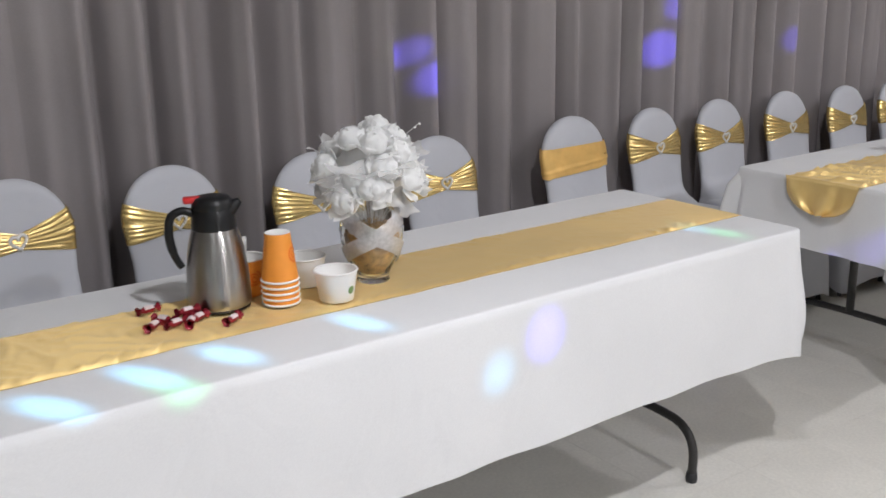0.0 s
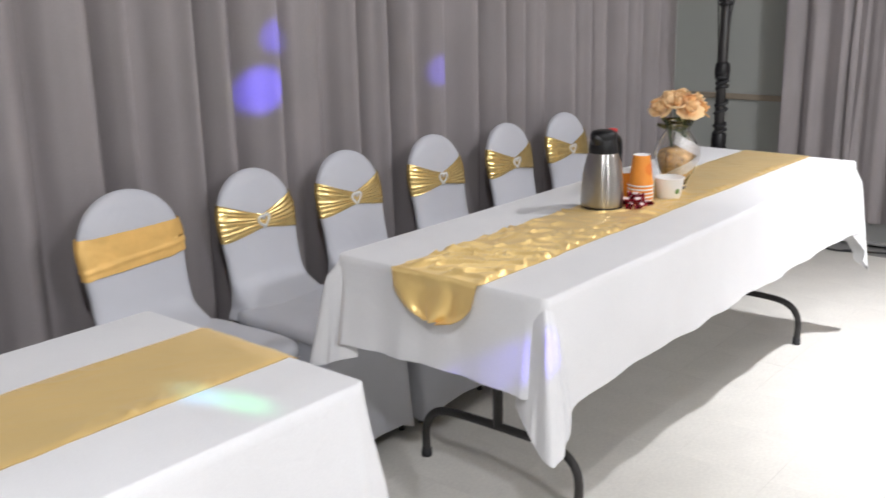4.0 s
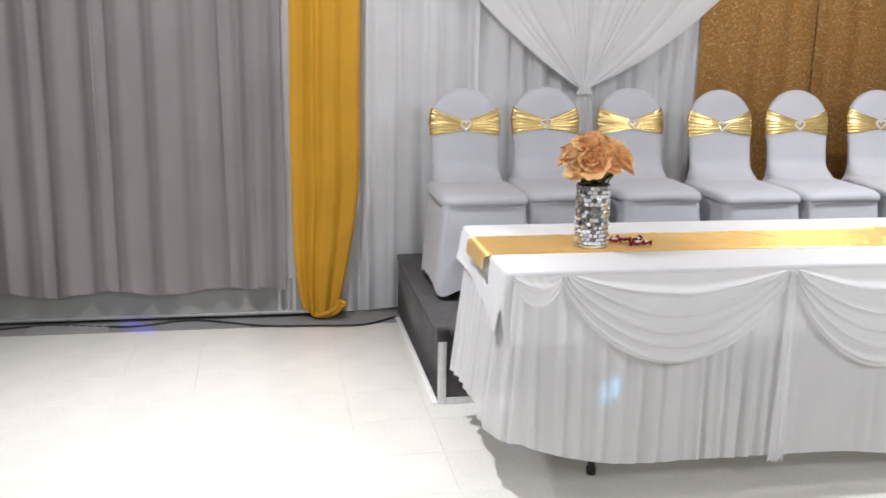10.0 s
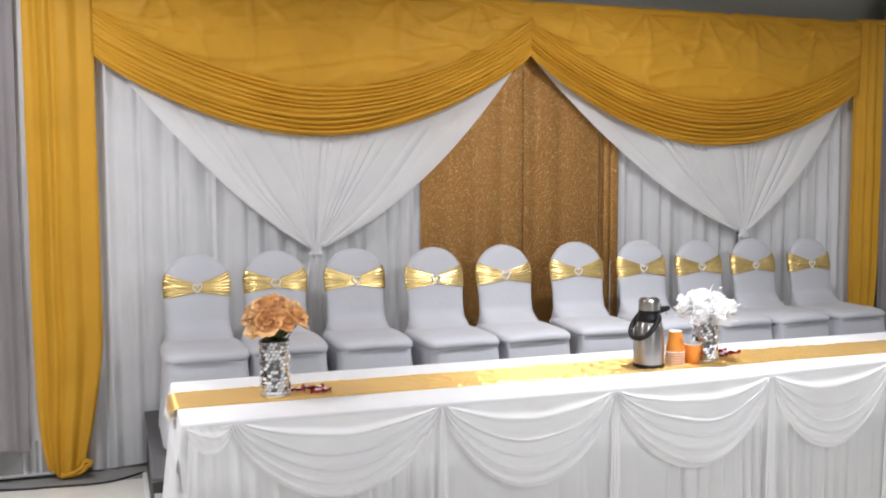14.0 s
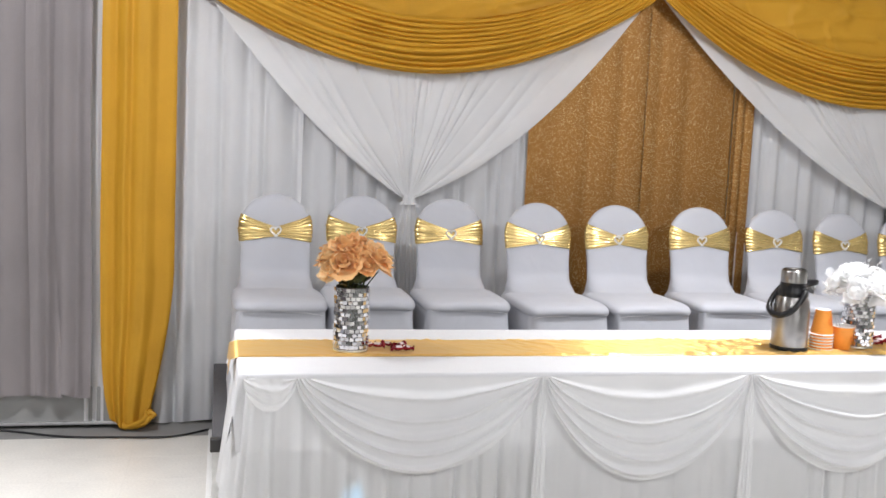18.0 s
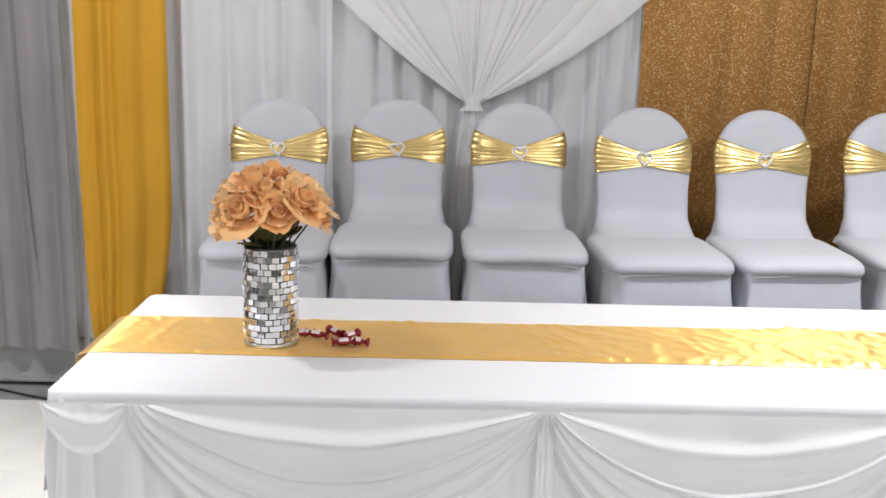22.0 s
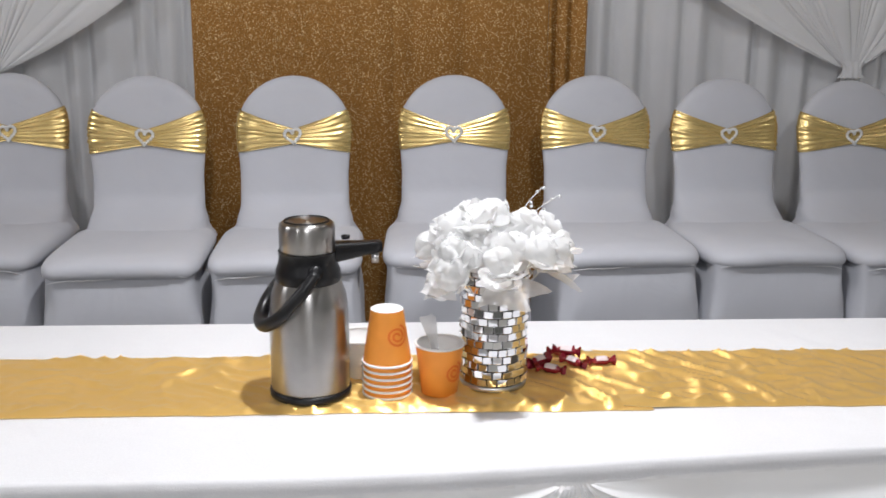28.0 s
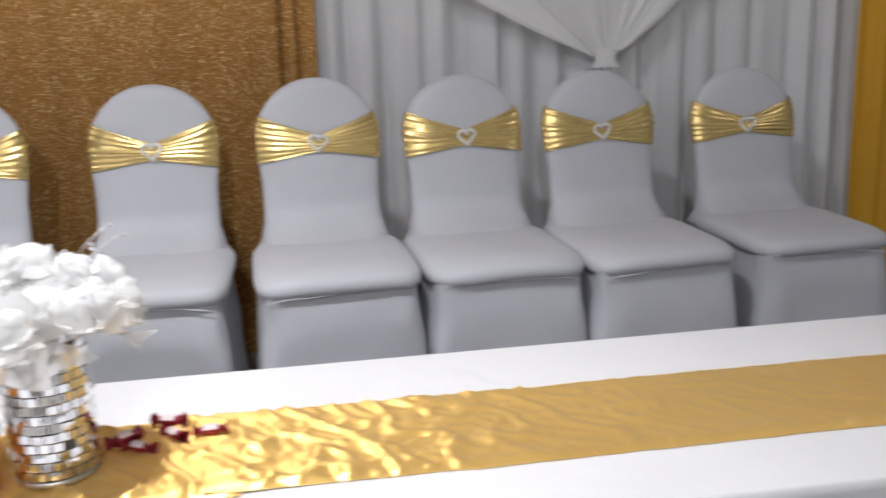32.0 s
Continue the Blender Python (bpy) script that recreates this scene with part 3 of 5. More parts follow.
def gold_swag(ya, yb, lo_a, hi_a, lo_b, hi_b, sag_lo, sag_hi, seed):
    """A golden valance: a loosely ruched panel ending in a pleated swag."""
    swag = thing("gold_swag", "golden-yellow valance with a pleated swag along its edge", "swag", "gold swags")
    n = 90
    rows = []
    for r in range(127):
        v = r / 126
        row = []
        for i in range(n + 1):
            u = i / n
            s = math.sin(math.pi * u) ** 0.85 if 0 < u < 1 else 0.0
            hi = hi_a + (hi_b - hi_a) * u - sag_hi * s
            lo = lo_a + (lo_b - lo_a) * u - sag_lo * s
            z = hi + (lo - hi) * v
            ph = 10.5 * v + 0.9 * wob(u * 2.2, v * 1.6, seed) + 0.35 * wob(u * 5, v * 5, seed + 4)
            q = ph - math.floor(ph)
            full = 0.75 + 0.6 * wob(math.floor(ph) * 1.9, seed + 9) + 0.3 * wob(u * 3, math.floor(ph) * 2.3, seed)
            ridge = math.sqrt(max(0.0, 1 - (2 * q - 1) ** 2)) * max(0.25, full) * min(1.0, (1 - v) * 12 + 0.25)
            x = 7.015 - 0.05 * s * math.sin(math.pi * min(1, v * 1.15)) - 0.046 * ridge * (0.35 + 0.65 * s) - 0.006 * wob(u * 9, v * 24, seed)
            row.append((x, ya + (yb - ya) * u, z))
        rows.append(row)
    bm, _ = grid(rows)
    part("pleated_swag", bm, GOLD_CLOTH, swag)
    rows = []
    pins = [0.12, 0.32, 0.5, 0.66, 0.86]
    n = 180
    for r in range(41):
        v = r / 40
        row = []
        for i in range(n + 1):
            u = i / n
            s = math.sin(math.pi * u) ** 0.85 if 0 < u < 1 else 0.0
            hi = hi_a + (hi_b - hi_a) * u - sag_hi * s - 0.02
            top = 2.645 - 0.04 * (abs((ya + (yb - ya) * u) + 0.0) / 5.1) + 0.006 * wob(u * 22, seed)
            z = top + (hi - top) * v
            line = wob(u * 3.5 + 0.8 * v, v * 4 + 2.5 * s, seed + 6)
            x = 7.02 - 0.022 * wob(u * 4, v * 2.0, seed) - 0.016 * max(0.0, 1 - abs(line) * 7) ** 2 - 0.010 * max(0.0, 1 - abs(wob(u * 9, v * 3, seed + 2)) * 6) ** 2
            for q in pins:
                du, dv = (u - q - 0.05 * wob(q * 40, seed)) * (yb - ya), v * (top - hi)
                dist = math.hypot(du, dv)
                ang = math.atan2(du, dv + 1e-6)
                x -= 0.034 * math.exp(-dist / 0.22) * (max(0.0, math.cos(ang * 8 + q * 20)) ** 2.5 - 0.3) * min(1.0, dist / 0.05)
            row.append((x - 0.02 * math.sin(math.pi * v), ya + (yb - ya) * u, z))
        rows.append(row)
    bm, _ = grid(rows)
    part("ruched_panel", bm, GOLD_CLOTH, swag)
    bm = bmesh.new()
    line = [(7.03 - 0.01 * wob(k * 0.7, seed), ya + (yb - ya) * k / 40, 2.64 - 0.04 * abs(ya + (yb - ya) * k / 40) / 5.1 + 0.008 * wob(k * 1.1, seed + 2)) for k in range(41)]
    tube(line, [0.022 + 0.006 * wob(k * 0.9, seed) for k in range(41)], 10, bm)
    part("heading", bm, GOLD_CLOTH, swag)


gold_swag(0.0, -2.47, 2.235, 2.50, 2.315, 2.53, 0.445, 0.41, 3)
gold_swag(-2.47, -4.88, 2.315, 2.53, 2.15, 2.37, 0.445, 0.37, 8)

# ---------------------------------------------------------------- stage
stage = thing("stage_riser", "low stage riser covered in charcoal carpet, aluminium edging", "stage")
SX0, SY0, SY1, SZ = 5.82, -0.20, -5.6, 0.318
part("deck", boxed(SX0, SY1, SZ - 0.03, 7.115, SY0, SZ, bevel=0.006), CARPET, stage)
part("side_panel", boxed(SX0 + 0.012, SY0 - 0.03, 0.0, 7.11, SY0 - 0.008, SZ - 0.03), CARPET, stage)
part("front_panel", boxed(SX0 + 0.008, SY1, 0.02, SX0 + 0.03, SY0 - 0.03, SZ - 0.03), CARPET, stage)
part("corner_post", boxed(SX0 - 0.004, SY0 - 0.036, 0.0, SX0 + 0.02, SY0 - 0.002, SZ - 0.045, bevel=0.004), ALUMINIUM, stage, "bare aluminium corner post")
part("bottom_rail", boxed(SX0 - 0.004, SY1, 0.0, SX0 + 0.024, SY0 - 0.036, 0.028, bevel=0.003), ALUMINIUM, stage, "bare aluminium bottom rail")
part("corner_cap", boxed(SX0 - 0.008, SY0 - 0.045, SZ - 0.05, SX0 + 0.03, SY0 + 0.006, SZ + 0.003, bevel=0.006), BLACK_METAL, stage, "dark metal corner cap")
part("side_strip", boxed(SX0, SY0 - 0.004, 0.0, 7.0, SY0 + 0.02, 0.008, bevel=0.002), WHITE_PAPER, stage, "pale strip along the foot")


# ---------------------------------------------------------------- folding tables
def folding_table(x0, x1, y0, y1, z, along="x", group="folding tables", inset=0.20):
    """A long folding table; each end stands on a post with an arched foot bar."""
    table = thing("folding_table", "long folding table on black tubular steel legs", "table", group)
    part("tabletop", boxed(x0 + 0.01, y0 + 0.01, z - 0.045, x1 - 0.01, y1 - 0.01, z - 0.004, bevel=0.01), HEATER, table)
    ends = (x0 + 0.34, x1 - inset) if along == "x" else (y0 + 0.34, y1 - 0.34)
    mid = (y0 + y1) / 2 + 0.05 if along == "x" else (x0 + x1) / 2
    half = 0.287
    for e in ends:
        def at(c, h):
            return (e, mid + c, h) if along == "x" else (mid + c, e, h)
        foot = part("foot_bar", tube(bend([at(-half, 0.004), at(-half, 0.10), at(-half + 0.03, 0.155), at(-half + 0.10, 0.18), at(0, 0.185), at(half - 0.10, 0.18), at(half - 0.03, 0.155), at(half, 0.10), at(half, 0.004)], 5), 0.0135, 10), BLACK_METAL, table)
        for c in (-half, half):
            part("rubber_foot", lathe([(0.0165, 0), (0.0175, 0.012), (0.0165, 0.028), (0.0135, 0.03)], 14, cap0=True), RUBBER, foot).matrix_local = Matrix.Translation(at(c, 0.0))
        part("leg", tube([at(0, 0.185), at(0, z - 0.05)], 0.0155, 12), BLACK_METAL, table)
        part("crossbar", tube([at(-0.2, z - 0.06), at(0.2, z - 0.06)], 0.011, 8), BLACK_METAL, table)
    return table


def tablecloth(x0, x1, y0, y1, z, drop, seed, label, fin=0.18, sides=(1, 1, 1, 1), waves=0.5, lean=0.1, cap=1.45, ears=(), slope=0.0, bulge=0.0, gather=0.10):
    """A cloth over a table; its free corners hang lower and stand out in a point. sides: drop factors east, north, west, south."""
    r = 0.02
    loop = []
    corners = ((x1, y1, 0, 0, 1), (x0, y1, 90, 1, 2), (x0, y0, 180, 2, 3), (x1, y0, 270, 3, 0))
    sequence = []
    for k, (cx, cy, a0, sa, sb) in enumerate(corners):
        ix = cx - r if cx == x1 else cx + r
        iy = cy - r if cy == y1 else cy + r
        for j in range(13):
            phi = 90 * j / 12
            a = radians(a0 + phi)
            c, s = math.cos(radians(phi)), math.sin(radians(phi))
            g = 1 - abs(phi - 45) / 45
            length = drop * min(sides[sa] / max(c, 1e-3), sides[sb] / max(s, 1e-3))
            length = min(length, drop * cap)
            da = radians(a0 + 45)
            sequence.append((ix + r * math.cos(a), iy + r * math.sin(a), math.cos(a), math.sin(a), length, g, math.cos(da), math.sin(da), 0.0))
        nx, ny, *_ = corners[(k + 1) % 4]
        px, py = sequence[-1][0], sequence[-1][1]
        jx = nx - r if nx == x1 else nx + r
        jy = ny - r if ny == y1 else ny + r
        a1 = radians(corners[k][2] + 90)
        qx, qy = jx + r * math.cos(a1), jy + r * math.sin(a1)
        span = math.hypot(qx - px, qy - py)
        n = max(8, int(span / 0.018))
        for j in range(1, n):
            t = j / n
            extra = 1 + slope * t ** 1.5 if sb == 1 else 1.0
            sequence.append((px + (qx - px) * t, py + (qy - py) * t, math.cos(a1), math.sin(a1), drop * sides[sb] * extra, 0.0, 0, 0, min(t, 1 - t) * span))
    rows = []
    m = 16
    for k in range(m + 2):
        row = []
        for q, (px, py, nx, ny, length, g, dx, dy, near) in enumerate(sequence):
            if k == 0:
                row.append((px - nx * 0.006, py - ny * 0.006, z))
                continue
            ell = length * ((k - 1) / m) ** 1.0
            v = (k - 1) / m
            s = px * 1.0 + py * 1.7
            wave = waves * (0.020 * wob(s * 5.0, seed) + 0.012 * math.sin(s * 17 + 3 * wob(s * 2, seed + 3))) * v ** 1.3 + waves * 0.010 * wob(s * 12 + 0.6 * v, seed + 7) * v ** 0.8
            flare = 0.03 * v * min(1.0, waves * 1.6) + wave
            if g > 0 or dx:
                out = fin * ell * g * (0.8 + 0.3 * math.sin(v * 4 + seed)) + bulge * math.sin(math.pi * v ** 1.9) * (0.4 + 0.6 * g)
                side = lean * ell * g
                x, y = px + nx * 0.03 * v * min(1.0, waves * 2) + dx * out - dy * side, py + ny * 0.03 * v * min(1.0, waves * 2) + dy * out + dx * side
                down = math.sqrt(max(0.0, ell * ell - out * out))
            else:
                pull = gather * ell * math.exp(-near / 0.07) + 0.4 * bulge * math.sin(math.pi * v ** 1.9) * math.exp(-near / 0.05)
                x, y = px + nx * (flare * (1 - math.exp(-near / 0.1)) + 0.03 * v * math.exp(-near / 0.1) + pull), py + ny * (flare * (1 - math.exp(-near / 0.1)) + 0.03 * v * math.exp(-near / 0.1) + pull)
                down = ell * 0.995
            row.append((x, y, z - 0.004 * (k > 0) - down + 0.004 * (k == m + 1) * wob(s * 6, seed)))
        rows.append(row)
    bm, vs = grid(rows, closed=True)
    top = bm.faces.new(vs[0])
    bmesh.ops.recalc_face_normals(bm, faces=bm.faces)
    smooth(bm)
    top.smooth = False
    cloth = tagged(part("tablecloth", bm, WHITE_CLOTH, flat=True), label, "tablecloth", "white tablecloths")
    for cx, cy, point in ears:
        sx, sy = (1 if cx == x1 else -1), (1 if cy == y1 else -1)
        fold = []
        for k in range(17):
            v = k / 16
            row = []
            for q in range(25):
                c = q / 12 - 1
                g = 1 - abs(c) ** 2.2
                out = (0.012 * min(1.0, v * 5) + 0.042 * v ** 1.2) * g + (0.013 * math.sin(8 * c + 2 * v + seed) + 0.006 * math.sin(17 * c + seed)) * v ** 0.7 * g
                along = 0.075 * abs(c) * (0.30 + 0.70 * v ** 0.6)
                lip = -0.014 + (0.022 - 0.010 * c ** 4) * min(1.0, v * 5)
                px = cx + sx * (lip + out * 0.7) - (sx * along if c < 0 else 0)
                py = cy + sy * (lip + out * 0.7) - (sy * along if c > 0 else 0)
                sink = 0.004 * c ** 6
                row.append((px + sx * (0.018 * v * min(1.0, max(0.0, 0.5 + 2 * c)) - sink), py + sy * (0.03 * v * min(1.0, max(0.0, 0.5 - 2 * c)) - sink), z - 0.002 - v * (drop + drop * point * (1 - abs(c) ** 1.25))))
            fold.append(row)
        part("corner_fold", grid(fold)[0], WHITE_CLOTH, cloth)
    return cloth


def crumple(s, w, seed, c, size):
    """Height of the creases of a satin strip at s along and w across it, for a strength c."""
    q = Vector(((s * 13.0 + w * 9.0) / size, (w * 8.0 - s * 3.0) / size, seed))
    q += Vector((0.9 * noise.noise(q * 0.45), 0.8 * noise.noise(q * 0.5 + Vector((7, 0, 0))), 0))
    n1 = noise.noise(q)
    n2 = noise.noise(q * 2.3 + Vector((3, 1, 0)))
    h = 0.0052 * max(0.0, 1 - abs(n1) * 3.6) ** 2 + 0.003 * max(0.0, n1) + 0.0030 * max(0.0, 1 - abs(n2) * 3.4) ** 2
    return c * size ** 1.3 * h + 0.0012 * (1 + noise.noise(Vector((s * 2.5, w * 5, seed))))


def runner(line, width, z, seed, crease, mat, hang0=0.0, hang1=0.0, round_end=False, label="", rise=0.0, size=1.0):
    """A satin strip along a table, from line[0] to line[1] in plan, creased, its ends hanging over the edge."""
    a, b = Vector((*line[0], 0)), Vector((*line[1], 0))
    d = (b - a)
    length = d.length
    d.normalize()
    nrm = Vector((-d.y, d.x, 0))
    step = 0.0075
    stations = []
    k = 0.0
    while k < hang0:
        stations.append((-(hang0 - k), 0))
        k += 0.012
    n = int(length / step)
    stations += [(length * i / n, 1) for i in range(n + 1)]
    k = 0.012
    while k <= hang1:
        stations.append((length + k, 0))
        k += 0.012
    m = 44
    rows = []
    for s, flat in stations:
        row = []
        for j in range(m + 1):
            w = (j / m - 0.5)
            half = width
            over = -s if s < 0 else max(0.0, s - length)
            hang = hang0 if s < 0 else hang1
            if over > 0 and round_end:
                q = over / hang
                half = width * (1 - 0.08 * min(1.0, q * 3)) * math.sqrt(max(0.02, 1 - (max(0, q - 0.35) / 0.66) ** 2.2))
            edge = 0.004 * wob(s * 14, seed + j // 38) + 0.006 * wob(s * 3, seed + 5)
            along = min(max(s, 0), length)
            c = crease(along / length)
            ridge = 0
            if flat:
                ridge = crumple(s, w * width, seed, c, size)
                side = math.copysign(3, w)
                near = max(0.0, 1 - (0.5 - abs(w)) / 0.20)
                tight = noise.noise(Vector((s * 26 + 5 * abs(w), seed + side, abs(w) * 3)))
                pucker = max(0.0, 1 - abs(tight) * 2.6) ** 2 * max(0.0, noise.noise(Vector((s * 4, seed + side * 2, 4))) + 0.3)
                ridge += 0.016 * pucker * near
                ridge *= min(1.0, (0.5 - abs(w)) / 0.05) ** 0.8
                fall = min(1.0, min(s, length - s) / 0.03)
                ridge *= max(0.0, fall)
            p = a + d * along + nrm * (w * half + (edge if abs(w) > 0.46 else 0))
            p.z = z + 0.0028 - 0.0016 * max(0.0, (abs(w) - 0.46) / 0.04) * flat + ridge + rise * math.exp(-max(0.0, s) / 0.05)
            if over > 0:
                sgn = -1 if s < 0 else 1
                limp = 1.0 if hang > 0.07 else 0.25
                bulge = 0.024 + limp * 0.010 * math.sin(w * 14 + seed) * over / hang + 0.11 * over + limp * 0.012 * wob(over * 14, w * 7, seed) * min(1, over / 0.04)
                p += d * sgn * bulge
                p.z = z + 0.0045 - over
            row.append(p)
        rows.append(row)
    bm, _ = grid(rows)
    strip = tagged(part("table_runner", bm, mat), label, "table runner", "gold table runners")
    for side in (0, -1):
        part("hem", tube([row[side] + Vector((0, 0, 0.0002)) for row in rows], 0.0009, 5), SATIN_HEM, strip, "stitched hem")
    return strip


TOP = 0.757
# two tables along the curtained wall
folding_table(0.22, 2.66, 1.66, 2.345, TOP, inset=0.272)
folding_table(3.29, 5.54, 1.66, 2.345, TOP)
tablecloth(0.20, 2.67, 1.65, 2.355, TOP, 0.362, 3, "white linen tablecloth hanging low over the table's sides", 0.06, (0.86, 1, 0.86, 1), waves=0.25, cap=1.0, bulge=0.022)
tablecloth(3.28, 5.55, 1.65, 2.355, TOP, 0.285, 12, "white linen tablecloth hanging in points at the corners", 0.03, (0.9, 1, 0.86, 1), waves=0.4, cap=1.06, ears=((3.28, 1.65, 0.36), (5.55, 1.65, 0.66), (3.28, 2.355, 0.15), (5.55, 2.355, 0.2)))
runner(((0.22, 2.0), (2.66, 2.0)), 0.285, TOP, 5, lambda t: 0.12 + 0.6 * math.exp(-((t - 0.25) / 0.12) ** 2), SATIN, 0.1, 0.09, label="gold satin runner along the table, a little creased")
runner(((3.285, 1.985), (5.545, 1.985)), 0.285, TOP, 9, lambda t: 0.2 + 1.5 * math.exp(-(t / 0.36) ** 2) + 0.7 * math.exp(-((t - 0.5) / 0.12) ** 2), SATIN, 0.120, 0.08, True, size=1.35, label="creased gold satin runner with a rounded hanging end")

# head table in front of the stage: two tables end to end under one cloth
HX0, HX1, HY0, HY1 = 5.045, 5.765, -5.15, -0.275
folding_table(HX0 + 0.05, HX1 - 0.01, -2.705, HY1 - 0.01, TOP, "y")
folding_table(HX0 + 0.09, HX1 - 0.01, HY0 + 0.01, -2.715, TOP, "y")


def set_back(ob):
    """The second head table stands a little further back: its cloth and skirt draw in along the front."""
    for v in ob.data.vertices:
        t = min(1.0, max(0.0, (-2.2 - v.co.y) / 1.3))
        v.co.x += 0.088 * t * t * (3 - 2 * t) * min(1.0, max(0.0, (5.25 - v.co.x) / 0.1))
    return ob


set_back(tablecloth(HX0, HX1, HY0, HY1, TOP, 0.235, 31, "white linen tablecloth over the long head table", 0.03, (0.1, 0.5, 1.0, 1.0), 0.2, -0.03, 1.0, slope=0.95, gather=0.02))
# two runners, the second overlapping the end of the first
runner(((5.415, HY1 - 0.005), (5.413, -2.90)), 0.275, TOP, 21, lambda t: 0.22 + 1.3 * math.exp(-((t - 0.98) / 0.36) ** 2) + 0.45 * math.exp(-((t - 0.40) / 0.03) ** 2), SATIN_ACROSS, 0.06, 0.0, label="gold satin runner on the head table, crumpled under the flask")
runner(((5.418, -2.85), (5.415, HY0)), 0.273, TOP, 27, lambda t: 0.28 + 1.15 * math.exp(-(t / 0.27) ** 2), SATIN_ACROSS, 0.0, 0.06, label="gold satin runner on the head table, overlapping another", rise=0.006)


# ---------------------------------------------------------------- sheer skirting of the head table
skirt = thing("table_skirt", "white sheer table skirt with swags along its top", "table skirt")
line = [(HX1 - 0.1, HY1 - 0.012), (HX0 + 0.02, HY1 - 0.012), (HX0 - 0.036, HY1 - 0.05), (HX0 - 0.04, HY1 - 0.10), (HX0 - 0.04, HY0)]
path = []
for (ax, ay), (bx, by) in zip(line, line[1:]):
    span = math.hypot(bx - ax, by - ay)
    cnt = max(2, int(span / 0.0045))
    path += [(ax + (bx - ax) * i / cnt, ay + (by - ay) * i / cnt, (by - ay) / span, -(bx - ax) / span) for i in range(cnt)]
rows = []
for r in range(17):
    v = r / 16
    row = []
    for i, (px, py, nx, ny) in enumerate(path):
        s = i * 0.0045
        zone = min(1.0, max(0.0, 2.2 * wob(s * 1.9, 9.3) + 0.45))
        f = (0.08 + 1.0 * zone) * folds(s + 0.03 * v * wob(s * 3, 2.2), 71, 0.070) + 0.45 * folds(s, 72, 0.24)
        amp = 0.003 + 0.024 * v ** 0.6
        low = 0.088 + 0.115 * math.exp(-max(0.0, HY1 - 0.05 - py) / 0.25) + 0.014 * math.sin(s * 5.1) + 0.012 * wob(s * 3, 4) + 0.010 * f
        flare = (0.012 + 0.022 * max(0.0, ny) + 0.02 * math.exp(-max(0.0, HY1 - py) / 0.15)) * v
        row.append((px + nx * (amp * f + flare), py + ny * (amp * f + flare), 0.752 + (low - 0.752) * v))
    rows.append(row)
bm, _ = grid(rows)
set_back(part("pleated_sheet", bm, SKIRT_SHEER, skirt))
joints = [-0.44, -1.225, -1.955, -2.72, -3.41, -4.13, -4.86]
for k, (ya, yb) in enumerate([(-0.285, -0.45)] + list(zip(joints, joints[1:]))):
    rows = []
    small = k == 0
    sag = 0.10 if small else 0.30 if k == 1 else 0.345
    ropes = 2.0 if small else 5.0
    relief = 0.011 if small else 0.026
    for r in range(25 if small else 85):
        v = r / (24 if small else 84)
        row = []
        for i in range(81):
            u = i / 80
            s = math.sin(math.pi * u) ** (0.62 + 0.25 * (1 - v)) if 0 < u < 1 else 0.0
            inset_a = (0.01 if small else 0.06 if k == 1 else 0.03) * (1 - v) ** 1.3
            inset_b = (0.01 if small else 0.03) * (1 - v) ** 1.3
            z = 0.754 - sag * (v ** 0.9) * s
            ph = ropes * v ** 1.25 + 0.30 * wob(u * 1.6 + k * 3, 5) * min(1, v * 4) + 0.10 * wob(u * 4 + k, v * 5)
            q = ph - math.floor(ph)
            deep = max(0.25, 0.75 + 0.8 * wob(math.floor(ph) * 1.7 + k, 3.3))
            ridge = math.exp(-((q - 0.5) / 0.15) ** 2) + 0.35 * math.exp(-((q - 0.15) / 0.10) ** 2) * wob(k * 2.1, math.floor(ph))
            x = HX0 - 0.052 - relief * s * math.sin(math.pi * min(1.0, v * 0.8)) - relief * deep * ridge * (0.45 + 0.55 * s) * min(1, v * 6) - 0.004 * wob(u * 6, v * 5, k)
            row.append((x, ya - inset_a + (yb + inset_b - ya + inset_a) * u, z))
        rows.append(row)
    bm, _ = grid(rows)
    set_back(part("swag", bm, SWAG_SHEER, skirt))
for k, y in enumerate(joints[1:]):
    rows = []
    for r in range(15):
        v = r / 14
        w = 0.014 + 0.016 * v
        rows.append([(HX0 - 0.060 - 0.007 * math.sin(i * 0.75 + k + 2 * wob(i * 0.2, k)) * (0.25 + 0.5 * v), y + w * (i / 28 - 0.5) * 2, 0.752 - 0.67 * v - 0.012 * wob(i * 0.3, k) * v) for i in range(29)])
    bm, _ = grid(rows)
    set_back(part("tail", bm, SKIRT_SHEER, skirt))

# ---------------------------------------------------------------- covered chairs
def back_width(z):
    """Half width of the covered back at height z."""
    if z > 0.735:
        t = (z - 0.735) / (0.893 - 0.735)
        return 0.168 * math.sqrt(max(0.0, 1 - t * t))
    keys = ((0.43, 0.195), (0.47, 0.172), (0.52, 0.161), (0.60, 0.160), (0.68, 0.165), (0.735, 0.168))
    for (a, wa), (b, wb) in zip(keys, keys[1:]):
        if z <= b:
            t = (z - a) / (b - a)
            t = t * t * (3 - 2 * t)
            return wa + (wb - wa) * max(0, t)
    return 0.168


